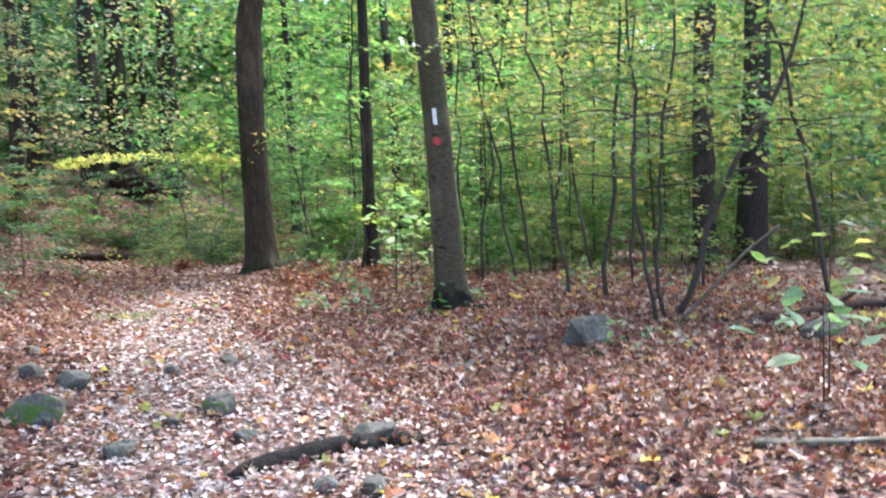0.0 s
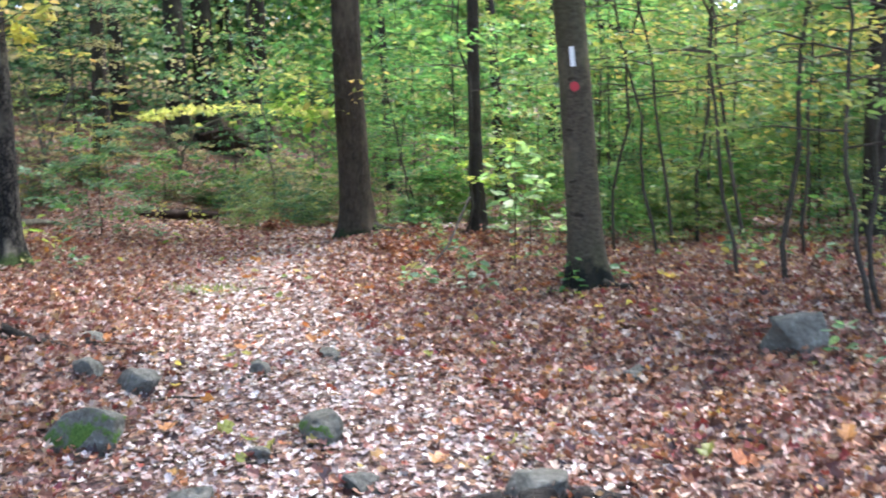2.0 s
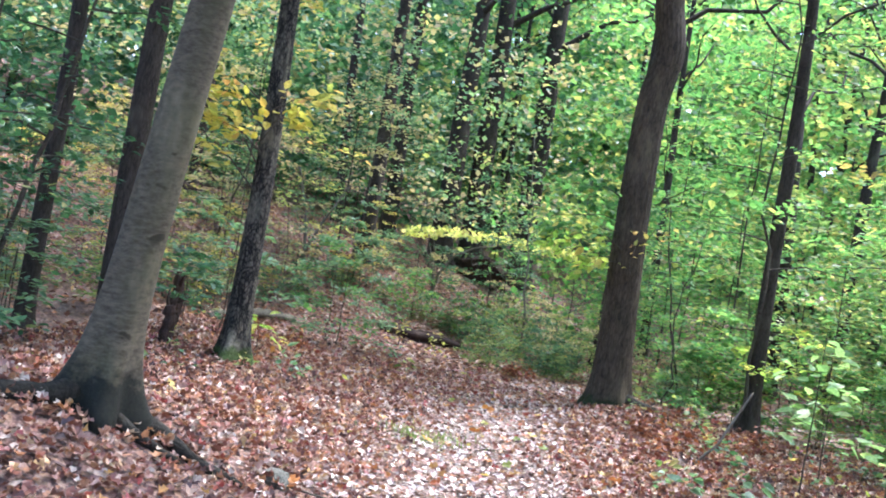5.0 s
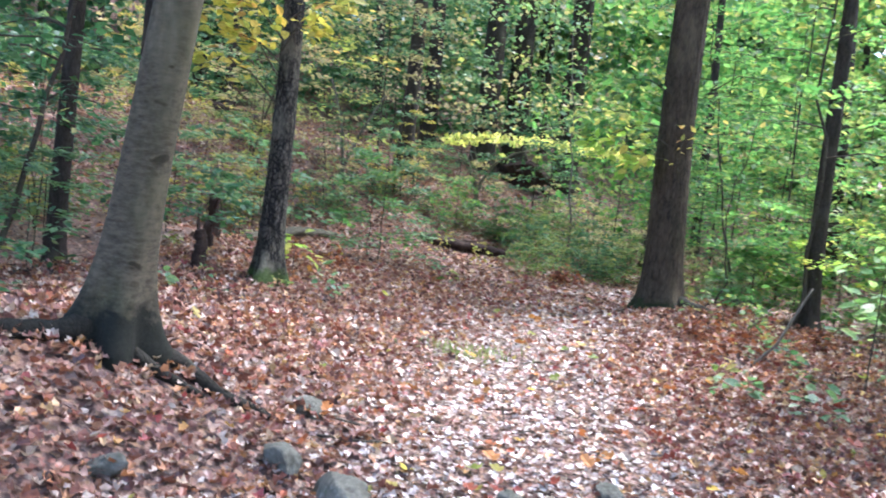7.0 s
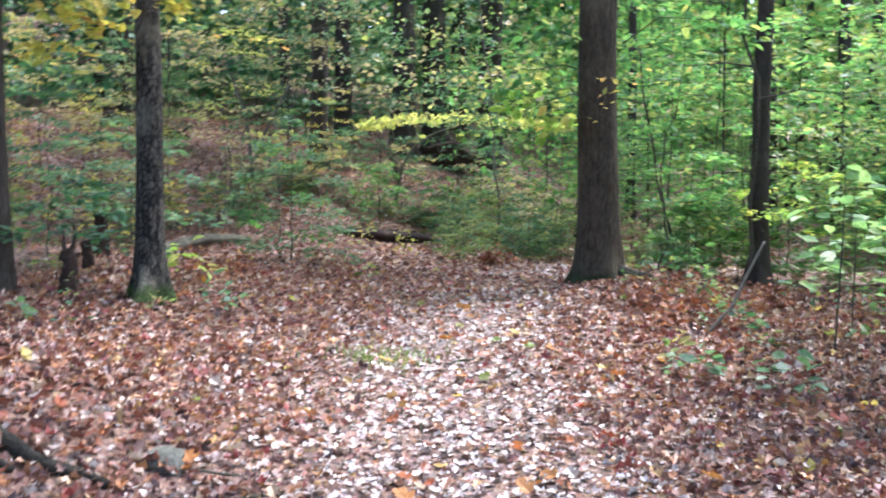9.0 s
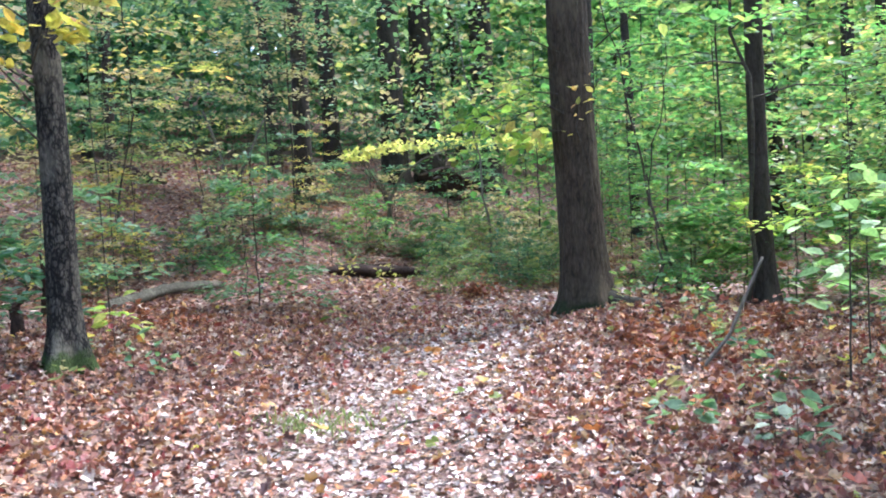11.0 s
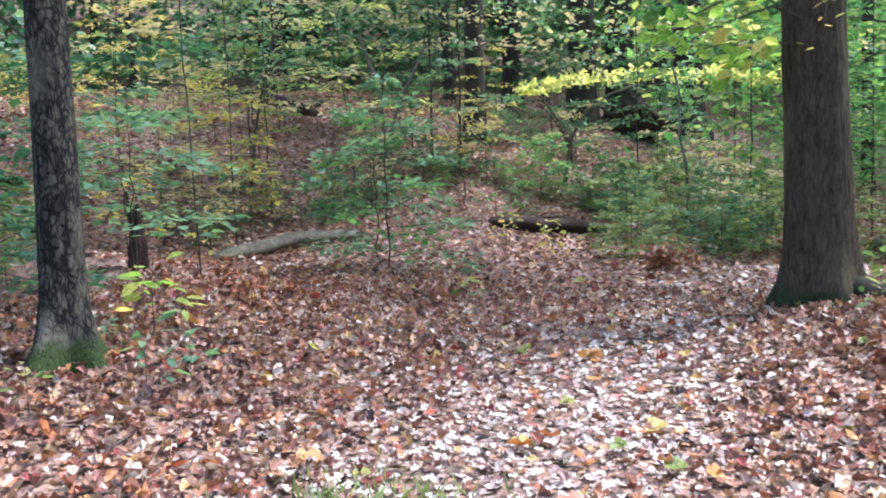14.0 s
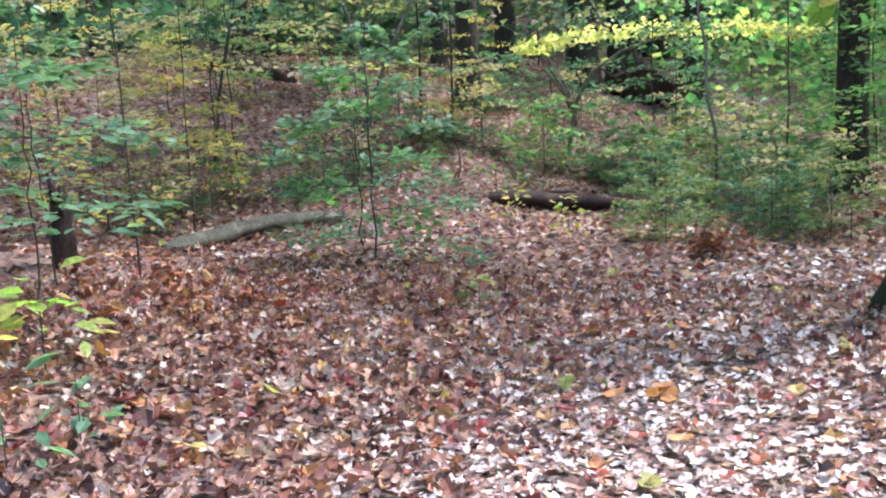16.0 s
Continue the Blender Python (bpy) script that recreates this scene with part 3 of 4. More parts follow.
for x, y, r0, s, nm in ((-6.05, 9.9, 0.115, 21, 0.0), (-7.0, 10.0, 0.085, 30, 0.0), (3.9, 11.6, 0.141, 22, 0.0), (4.6, 11.9, 0.19, 23, 0.02), (-8.6, 22.4, 0.175, 24, 0.0), (-8.2, 26.5, 0.291, 25, 0.01),
                        (-7.68, 27.46, 0.314, 26, -0.01), (-6.55, 28.52, 0.324, 27, 0.0), (-3.05, 21.0, 0.186, 28, 0.02)):
    forest_tree("forest_tree", x, y, r0, 14, "dark-barked tree standing back in the wood", BARK_DARK, s, (nm, 0), 16, 0.4, leaf_count=55, group="trees of the wood")


# roots, paint marks and low twigs of the large trees
def surface_root(tree, path, r0, r1, seed):
    """A root that runs half buried over the ground, from the tree's foot."""
    p = np.array(path, float)
    u = np.linspace(0, len(p) - 1, 4 * len(p))
    x, y = np.interp(u, np.arange(len(p)), p[:, 0]), np.interp(u, np.arange(len(p)), p[:, 1])
    rr = np.random.default_rng(seed)
    x, y = x + np.cumsum(rr.normal(0, 0.012, len(u))), y + np.cumsum(rr.normal(0, 0.012, len(u)))
    r = np.linspace(r0, r1, len(u))
    z = height(x, y) + r * 0.4 + 0.008 + np.maximum(0, 0.06 - 0.06 * u / 0.6) * (r0 / 0.07)
    o = tree.location
    return part("root", mesh_of("root", *tube(np.column_stack([x - o.x, y - o.y, z - o.z]), r, 10, 0.06, seed=seed)), BARK_ROOT, tree)


surface_root(TREE_A, [(-3.45, 6.32), (-3.32, 6.44), (-3.1, 6.48), (-2.86, 6.57)], 0.065, 0.018, 31)
surface_root(TREE_A, [(-3.4, 6.2), (-3.2, 6.27), (-3.05, 6.31)], 0.035, 0.015, 32)
surface_root(TREE_A, [(-3.58, 6.15), (-3.72, 5.9), (-3.95, 5.72), (-4.4, 5.55)], 0.06, 0.025, 33)
surface_root(TREE_C, [(-1.8, 13.45), (-1.5, 13.3), (-1.25, 13.1)], 0.08, 0.03, 35)
surface_root(TREE_B, [(0.7, 9.03), (0.85, 8.88), (1.0, 8.78)], 0.05, 0.02, 36)


def paint_mark(name, tree, z0, z1, half, material, label, disc=False):
    """A coat of paint that follows the trunk's face."""
    bm = bmesh.new()
    lean_x, lean_y, rad = -0.075, -0.01, 0.1535
    n, m = 12, 14
    grid = []
    for i in range(m + 1):
        row = []
        v = -1 + 2 * i / m
        for j in range(n + 1):
            u = -1 + 2 * j / n
            w = half * (math.sqrt(max(0.0, 1 - v * v)) if disc else 1 - 0.06 * abs(math.sin(9 * v + u)))
            a = u * w / rad - 0.12
            z = (z0 + z1) / 2 + (z1 - z0) / 2 * v * (1 if disc else 1 - 0.03 * math.sin(5 * u))
            r = rad * (1 - 0.04 * z) + 0.0035
            row.append(bm.verts.new((lean_x * z + 0.015 * math.sin(1.3 * z + 5) + math.sin(a) * r, lean_y * z + 0.015 * math.sin(1.1 * z + 10) - math.cos(a) * r, z)))
        grid.append(row)
    for i in range(m):
        for j in range(n):
            bm.faces.new((grid[i][j], grid[i][j + 1], grid[i + 1][j + 1], grid[i + 1][j]))
    me = bpy.data.meshes.new(name)
    bm.to_mesh(me)
    bm.free()
    return part(name, me, material, tree, label)


paint_mark("trail_blaze", TREE_B, 1.87, 2.03, 0.023, PAINT_WHITE, "white painted trail blaze")
paint_mark("trail_dot", TREE_B, 1.67, 1.75, 0.04, PAINT_RED, "red painted round trail mark", True)


def low_twig(tree, paths, material, seed, leaf, count, width):
    """Twigs with large leaves that hang out from a trunk."""
    r = np.random.default_rng(seed)
    o = np.array(tree.location)
    for p in paths:
        pts = np.array(p, float) - o
        tw = part("twig", mesh_of("twig", *tube(pts, np.linspace(0.008, 0.002, len(pts)), 5, cap=False)), BARK_TWIG, tree)
        part("leaves", mesh_of("leaves", *gather([spray(pts, count, width, leaf, r, lift=0.05, tilt=0.5, start=0.25)], seed), False), material, tw)


low_twig(TREE_C, [[(-1.90, 13.4, 1.77), (-2.20, 13.2, 1.97), (-2.60, 13.1, 2.02), (-2.90, 13.0, 1.94)], [(-1.90, 13.4, 2.32), (-2.30, 13.2, 2.52), (-2.80, 13.1, 2.50)],
                  [(-1.75, 13.4, 2.42), (-1.40, 13.1, 2.62), (-0.90, 13.0, 2.57), (-0.50, 12.9, 2.42)]], GREEN_BRIGHT, 41, 0.12, 52, 0.24)
low_twig(TREE_C, [[(-1.95, 13.45, 2.12), (-2.30, 13.3, 2.22), (-2.80, 13.2, 2.14), (-3.10, 13.2, 2.02)], [(-1.95, 13.45, 1.67), (-2.30, 13.35, 1.77), (-2.65, 13.3, 1.72)]], PALE_GREEN, 44, 0.11, 24, 0.26)
low_twig(TREE_C, [[(-1.95, 13.42, 1.84), (-2.20, 13.25, 1.94), (-2.50, 13.1, 1.84), (-2.85, 12.95, 1.64)], [(-1.95, 13.42, 2.02), (-2.30, 13.2, 2.07), (-2.60, 13.05, 1.92), (-2.85, 13.0, 1.80)],
                  [(-1.95, 13.42, 1.72), (-2.25, 13.2, 1.72), (-2.45, 13.1, 1.58)]], LIME, 45, 0.12, 36, 0.24)
low_twig(TREE_C, [[(-1.90, 13.36, 1.57), (-1.92, 13.2, 1.72), (-1.85, 13.1, 2.02)], [(-1.85, 13.35, 1.92), (-1.70, 13.15, 2.12), (-1.50, 13.1, 2.07)]], YELLOW, 42, 0.07, 12, 0.14)
low_twig(TREE_E, [[(-4.9, 10.05, 2.1), (-5.15, 9.84, 2.35), (-5.55, 9.79, 2.4)], [(-4.87, 10.0, 2.45), (-4.57, 9.94, 2.6), (-4.27, 9.94, 2.6)], [(-4.92, 10.1, 2.5), (-5.32, 10.2, 2.75), (-5.82, 10.3, 2.8)]], YELLOW, 43, 0.115, 36, 0.22)
low_twig(TREE_E, [[(-4.9, 10.05, 1.75), (-5.1, 9.9, 2.0), (-5.35, 9.8, 2.1), (-5.6, 9.7, 2.05)], [(-4.9, 10.05, 2.3), (-5.1, 9.9, 2.55), (-5.4, 9.8, 2.6)], [(-4.9, 10.0, 2.0), (-5.0, 9.8, 2.25), (-5.2, 9.7, 2.3)],
                  [(-4.88, 10.0, 2.2), (-4.7, 9.9, 2.4), (-4.45, 9.85, 2.42)]], GOLD, 46, 0.12, 40, 0.2)

# ---- stones ----
STONE = "grey lichened stone half buried among fallen leaves"
MOSSY = "low stone capped with green moss among leaves"
boulder("boulder", 1.42, 5.98, 0.24, 0.18, 0.2, "large grey boulder with a flat top on the leaves", ROCK, 23, 12, 0.36, cut=0.96, near=0.42)
boulder("boulder", 2.93, 5.6, 0.18, 0.13, 0.11, "mossy boulder beside a fallen log", ROCK_MOSS, 2, -10, 0.25)
for x, y, a, b, c, mat, s, tag in ((-1.03, 5.12, 0.16, 0.12, 0.11, ROCK_MOSS, 3, MOSSY), (-0.78, 4.46, 0.08, 0.07, 0.055, ROCK, 4, STONE), (-0.07, 4.4, 0.17, 0.11, 0.09, ROCK, 5, STONE),
                                   (-1.63, 6.42, 0.075, 0.065, 0.085, ROCK, 6, STONE), (0.55, 6.1, 0.12, 0.07, 0.045, ROCK, 7, STONE), (-2.2, 5.98, 0.19, 0.12, 0.12, ROCK, 28, STONE),
                                   (-2.12, 5.05, 0.185, 0.16, 0.185, ROCK_MOSS, 9, MOSSY), (-1.4, 4.28, 0.12, 0.1, 0.075, ROCK, 10, STONE), (-0.28, 3.56, 0.085, 0.07, 0.05, ROCK, 11, STONE),
                                   (-0.04, 3.5, 0.11, 0.08, 0.06, ROCK_MOSS, 12, MOSSY), (-1.28, 6.92, 0.14, 0.08, 0.045, ROCK, 13, STONE), (-2.53, 6.08, 0.11, 0.08, 0.1, ROCK, 14, STONE),
                                   (-2.91, 5.42, 0.09, 0.07, 0.05, ROCK, 15, STONE), (0.58, 6.2, 0.1, 0.06, 0.045, ROCK, 16, STONE), (-2.8, 6.86, 0.11, 0.07, 0.05, ROCK, 17, STONE),
                                   (-1.26, 4.82, 0.075, 0.06, 0.045, ROCK, 18, STONE), (-2.53, 4.72, 0.12, 0.09, 0.07, ROCK_MOSS, 20, MOSSY)):
    boulder("stone", x, y, a, b, c, tag, mat, s, s * 37)
plate = boulder("root_plate", -7.0, 26.6, 0.75, 0.5, 0.5, "dark earthy root plate of a fallen tree", BARK_ROT, 19, 20, 0.2, "", 0.95, 0.4)
plate["category"] = "root plate"
for k in range(14):
    r = np.random.default_rng(1900 + k)
    d = r.normal(0, 1, 3) * [1, 0.6, 0.8]
    d = d / np.linalg.norm(d) * [0.6, 0.4, 0.45]
    part("root", mesh_of("root", *tube([d * 0.6, d * 1.05, d * r.uniform(1.3, 1.7) + r.normal(0, 0.08, 3), d * r.uniform(1.7, 2.2) + r.normal(0, 0.12, 3)], [0.05, 0.04, 0.025, 0.008], 6)), BARK_TWIG, plate)
# leaves blown against the stones
rim = []
for x, y, a in ((1.42, 5.98, 0.22), (-1.03, 5.12, 0.14), (-0.07, 4.4, 0.16), (-2.2, 5.98, 0.17), (-2.12, 5.05, 0.17), (-1.4, 4.28, 0.12), (-0.78, 4.46, 0.08), (-0.04, 3.5, 0.1), (-1.28, 6.92, 0.12), (0.55, 6.1, 0.1), (-2.53, 6.08, 0.1), (-1.63, 6.42, 0.07)):
    r = np.random.default_rng(int(abs(x * 100)))
    for k in range(int(150 * a)):
        q, w = r.uniform(0, 6.28), a * r.uniform(0.72, 1.2)
        rim.append((x + w * math.cos(q), y + 0.75 * w * math.sin(q), max(0.0, 1.15 - w / a) * a * 0.5))
rim = np.array(rim)
rr = np.random.default_rng(77)
pile = part("leaf_litter", mesh_of("leaf_litter", *leaves(np.column_stack([rim[:, :2], height(rim[:, 0], rim[:, 1]) + rim[:, 2] + 0.02]), rr.normal(0, 1, (len(rim), 3)) * [1, 1, 0.3],
                                                         np.array([0, 0, 1.0]) + rr.normal(0, 0.4, (len(rim), 3)), 0.045 * rr.uniform(0.6, 1.3, len(rim)), LOBED, 0.2, (-0.3, 0.9), 77), False), LITTER)
tagged(pile, "brown fallen leaves blown against the stones", "leaves", kind="stuff")


# ---- fallen wood ----
def fallen(name, path, radius, label, material, seed, category="log", stubs=0):
    """A log or stick on the ground: crooked, tapering, with broken stubs."""
    r = np.random.default_rng(seed)
    p = np.array(path, float)
    root = new(name)
    root.location = p[0]
    u = np.linspace(0, len(p) - 1, 6 * len(p))
    q = np.column_stack([np.interp(u, np.arange(len(p)), p[:, k]) for k in range(3)]) - p[0]
    q += np.cumsum(r.normal(0, radius * 0.06, q.shape), axis=0)
    ends = np.clip(np.minimum(u + 0.12, len(p) - 1 - u + 0.12) / 0.45, 0.25, 1) ** 0.6 if radius > 0.04 and category != "stump" else 1.0
    part("stem", mesh_of("stem", *tube(q, np.linspace(radius, radius * 0.7, len(q)) * ends * (1 + r.normal(0, 0.07, len(q))), 16, 0.14, seed=seed)), material, root)
    for k in range(stubs):
        b = q[int(r.uniform(0.2, 0.9) * len(q))]
        d = r.normal(0, 1, 3)
        d[2] = abs(d[2]) + 0.5
        d /= np.linalg.norm(d)
        part("stub", mesh_of("stub", *tube([b, b + d * radius * 2, b + d * radius * 4 + [0.02, 0, 0]], [radius * 0.35, radius * 0.28, radius * 0.1], 6)), material, root)
    return tagged(root, label, category)


def on(x, y, lift):
    return (x, y, ground(x, y) + lift)


fallen("fallen_log", [on(-7.45, 14.2, 0.03), on(-7.4, 14.8, 0.09), on(-7.36, 15.4, 0.1), on(-7.33, 16.0, 0.1), on(-7.3, 16.7, 0.04)], 0.072, "weathered pale log lying on the leaves beneath the slope", LOG_MOSSY, 51, stubs=0)
fallen("fallen_log", [on(-6.6, 18.55, 0.05), on(-5.85, 18.45, 0.1), on(-5.0, 18.35, 0.08)], 0.1, "dark damp log lying behind the green bush", BARK_ROT, 52, stubs=0)
fallen("fallen_log", [on(-6.25, 19.0, 0.06), on(-5.8, 18.95, 0.14), on(-5.3, 18.9, 0.08)], 0.055, "thin dark log lying behind another log", BARK_ROT, 53)
fallen("fallen_log", [on(-12.3, 20.6, 0.16), on(-11.3, 20.3, 0.22), on(-10.3, 20.3, 0.16)], 0.12, "dark log across the leafy slope", BARK_ROT, 54, stubs=2)
fallen("fallen_log", [on(2.5, 6.4, 0.0), on(3.2, 6.65, 0.025), on(4.0, 6.95, 0.04)], 0.065, "low dark log lying beside a mossy boulder", BARK_ROT, 55, stubs=1)
fallen("stick", [on(1.6, 3.17, 0.045), on(1.82, 3.05, 0.06), on(2.1, 3.03, 0.05)], 0.022, "pale broken stick on the fallen leaves", BARK_PALE, 56, "stick", 1)
fallen("exposed_root", [on(-0.76, 3.8, 0.0), on(-0.55, 4.04, 0.03), on(-0.25, 4.24, 0.036), on(0.05, 4.25, 0.032), on(0.25, 4.27, 0.005)], 0.055, "dark worn tree root crossing the trail", ROOT_DAMP, 57, "root")
fallen("dead_branch", [on(2.1, 6.35, 0.02), (2.45, 6.75, 0.42), (2.95, 7.3, 0.7), (3.4, 7.7, 0.9)], 0.016, "dark dead branch leaning among saplings", BARK_TWIG, 58, "branch", 2)
fallen("dead_branch", [on(-0.86, 11.2, 0.01), (-0.68, 11.25, 0.24), (-0.58, 11.35, 0.46), (-0.46, 11.45, 0.72)], 0.014, "pale bare stick poking up from the leaves", BARK_PALE, 59, "branch", 2)
fallen("dead_branch", [on(-8.55, 19.4, 0), (-8.75, 19.5, 1.9), (-9.05, 19.5, 2.7)], 0.03, "pale dead branch standing crossed on the slope", BARK_PALE, 60, "branch", 1)
fallen("dead_branch", [on(-8.75, 19.4, 0), (-8.4, 19.5, 1.7), (-8.0, 19.6, 2.5)], 0.024, "pale dead branch standing crossed on the slope", BARK_PALE, 61, "branch", 1)
for x, y, z1, r0, s in ((-7.3, 13.11, 0.52, 0.082, 62), (-5.49, 9.95, 0.33, 0.06, 63), (-6.22, 11.28, 0.3, 0.05, 64)):
    st = fallen("tree_stump", [on(x, y, -0.05), on(x + 0.01, y, z1 * 0.6), on(x - 0.02, y, z1)], r0, "rotten reddish-brown stump on the bank", BARK_ROT, s, "stump", 2)
for s in range(46):
    r = np.random.default_rng(900 + s)
    x, y, a, ln = r.uniform(-6, 3.5), r.uniform(3.6, 13.5), r.uniform(0, 6.3), r.uniform(0.12, 0.5)
    fallen("twig", [on(x, y, 0.02), on(x + ln / 2 * math.cos(a), y + ln / 2 * math.sin(a), 0.035), on(x + ln * math.cos(a + 0.2), y + ln * math.sin(a + 0.2), 0.02)],
           r.uniform(0.003, 0.008), "thin dry twig lying on the fallen leaves", BARK_TWIG, 900 + s, "twig")["group"] = "twigs on the ground"

# ---- young trees and bushes that stand out ----
sapling("green_bush", -5.65, 14.4, 1.74, "bushy green sapling with flat tiers at the trail's edge", GREEN_BLUE, 71, radius=0.009, low=0.06, tiers=15, per=85, reach=0.46, leaf=0.08, rise=0.06, tilt=0.32, fan=0.42, lift=0.03, bend=0.8)
sapling("green_bush", -5.92, 14.75, 1.58, "bushy green sapling with flat tiers at the trail's edge", GREEN_BRIGHT, 72, radius=0.007, low=0.2, tiers=8, per=70, reach=0.46, leaf=0.08, rise=0.06, tilt=0.32, fan=0.42, lift=0.03, bend=0.8)
sapling("yellow_sapling", -6.51, 12.95, 4.63, "slender sapling with yellow autumn leaves behind the bank", YELLOW, 73, radius=0.007, low=0.5, tiers=11, per=48, reach=0.3, leaf=0.085, tilt=0.25, fan=0.4, lift=0.02)
sapling("pale_sapling", -7.95, 15.16, 3.68, "slender sapling with faded level leaf tiers behind the bank", FADED, 74, radius=0.007, low=0.45, tiers=11, per=48, reach=0.32, leaf=0.085, tilt=0.25, fan=0.4, lift=0.02)
sapling("pale_sapling", -8.39, 20.4, 4.13, "sapling with pale green layered leaves on the slope", FADED, 75, radius=0.02, low=0.4, tiers=14, per=85, reach=0.42, leaf=0.09)
sapling("pale_sapling", -8.14, 20.83, 4.93, "sapling with pale green layered leaves on the slope", GREEN_BLUE, 76, radius=0.02, low=0.45, tiers=14, per=85, reach=0.36, leaf=0.09)
sapling("grey_sapling", -4.3, 19.2, 3.84, "thin pale-barked sapling with a forked top", OLIVE, 77, BARK_PALE, (-0.04, 0), 0.022, 0.35, 7, 18, 0.22, 0.08, 0.5)
sapling("hickory_sapling", -0.0, 10.68, 1.33, "young plant with large drooping green leaves", FRESH, 78, radius=0.008, low=0.35, tiers=7, per=6, reach=0.36, leaf=0.14)
sapling("hickory_sapling", 0.18, 11.43, 1.04, "young plant with large drooping green leaves", FRESH, 79, radius=0.007, low=0.3, tiers=7, per=9, reach=0.4, leaf=0.135)
for x, y, h, lean, rad, s, mat in ((1.95, 8.2, 4.6, (0.02, 0), 0.024, 81, OLIVE), (2.2, 6.9, 3.4, (0.42, 0.1), 0.03, 82, OLIVE), (2.14, 6.88, 3.0, (-0.08, 0.05), 0.02, 83, OLIVE), (2.26, 6.95, 3.6, (0.12, 0.1), 0.02, 84, GREEN_BRIGHT),
                                   (3.75, 7.6, 3.6, (-0.12, 0.05), 0.026, 85, GREEN_BRIGHT), (1.72, 8.42, 4.4, (-0.14, 0), 0.018, 86, OLIVE), (1.34, 10.38, 4.49, (-0.18, 0), 0.018, 87, YELLOW), (1.09, 11.21, 4.61, (0.08, 0), 0.018, 88, OLIVE),
                                   (1.6, 10.8, 4.81, (-0.22, 0), 0.02, 89, OLIVE), (1.85, 11.39, 5.0, (0.02, 0), 0.025, 90, GREEN_BRIGHT), (2.54, 9.61, 4.37, (0.04, 0), 0.018, 91, YELLOW), (2.48, 11.04, 4.98, (-0.08, 0), 0.022, 92, OLIVE),
                                   (0.83, 12.74, 4.92, (-0.05, 0), 0.02, 93, GREEN_BRIGHT), (3.01, 8.81, 4.2, (0.1, 0), 0.018, 94, OLIVE), (-0.57, 14.29, 5.56, (-0.03, 0), 0.024, 95, GREEN_BRIGHT), (-1.17, 14.85, 3.54, (-0.2, 0), 0.016, 96, GREEN_BRIGHT),
                                   (-6.39, 8.23, 3.8, (0.12, 0), 0.022, 97, GREEN_DEEP), (-6.8, 9.05, 4.0, (0.22, 0), 0.03, 98, GREEN_DEEP), (-7.15, 7.7, 3.8, (0.1, 0), 0.018, 99, OLIVE), (-9.15, 17.01, 4.16, (0.1, 0), 0.018, 100, GREEN_BLUE)):
    sapling("thin_sapling", x, y, h, "thin dark-stemmed sapling with scattered autumn leaves", mat, s, None, lean, rad, 0.34, 14, 46, 0.26, 0.08, 0.6, "saplings of the thicket")

# saplings whose leaves lie in broad level tiers
for x, y, h, s, mat in ((-5.81, 11.52, 1.35, 131, GREEN_BLUE), (-6.91, 12.65, 1.65, 132, GREEN_BLUE), (-5.58, 10.24, 0.9, 134, GREEN_DEEP), (-7.59, 12.55, 1.93, 135, GREEN_DEEP),
                        (-6.99, 9.65, 1.9, 136, GREEN_DEEP), (-6.39, 8.96, 1.1, 137, GREEN_BLUE), (-7.47, 8.52, 2.2, 138, GREEN_DEEP), (-5.59, 7.37, 0.8, 139, GREEN_DEEP), (-7.66, 10.83, 2.2, 140, GREEN_BLUE), 
                        (-8.49, 16.57, 2.96, 142, FADED), (-8.25, 18.02, 3.07, 143, PALE_GREEN), (-8.56, 15.63, 1.46, 144, YELLOW), (-9.48, 17.64, 1.82, 146, OLIVE), (-9.01, 13.85, 2.14, 147, GREEN_BLUE),
                        (-7.37, 19.33, 2.29, 148, GREEN_BLUE), (-4.82, 18.63, 0.94, 150, OLIVE), (-9.85, 15.59, 2.86, 151, FADED), (-1.1, 14.7, 1.56, 154, GREEN_BRIGHT), (-0.6, 15.4, 1.92, 155, GREEN_BRIGHT), (-0.1, 14.79, 1.38, 156, LIME), (-8.73, 11.71, 3.03, 152, GREEN_BLUE), (-8.81, 9.38, 2.6, 153, GREEN_DEEP)):
    sapling("layered_sapling", x, y, h, {LIME: "young sapling with lime green level tiers behind the stout tree", FADED: "young tree with faded pinkish-green level tiers", PALE_GREEN: "young tree with pale green level leaf tiers", YELLOW: "low sapling with golden level leaf tiers",
                                         OLIVE: "low sapling with yellow-green level leaf tiers", GREEN_BRIGHT: "young sapling with bright green level leaf tiers"}.get(mat, "young sapling with broad bluish-green level leaf tiers"), mat, s, radius=0.0035 + 0.002 * h, low=0.38, tiers=7, per=58,
            reach=0.62 if h < 1.5 else 0.42, leaf=0.088, rise=0.03, tilt=0.26, fan=0.46, lift=0.02, bend=0.5, group="saplings behind the bank")

# a leaning sapling whose one long flat spray reaches across the gap
long_spray = thing("leaning_sapling", -6.9, 22.0, "leaning sapling with one long flat yellow-green spray", "sapling")
o = np.array(long_spray.location)
arc = np.array([(-6.9, 22.0, o[2] - 0.05), (-6.75, 22.0, 1.1), (-6.5, 22.0, 1.5), (-6.1, 22.0, 1.75), (-5.6, 22.05, 1.9)]) - o
part("stem", mesh_of("stem", *tube(arc, np.linspace(0.035, 0.014, 5), 7)), BARK_PALE, long_spray)
reach = np.array([(-7.7, 21.9, 1.85), (-6.9, 22.0, 1.98), (-5.7, 22.05, 2.03), (-4.5, 22.1, 1.95), (-3.6, 22.1, 1.84)]) - o
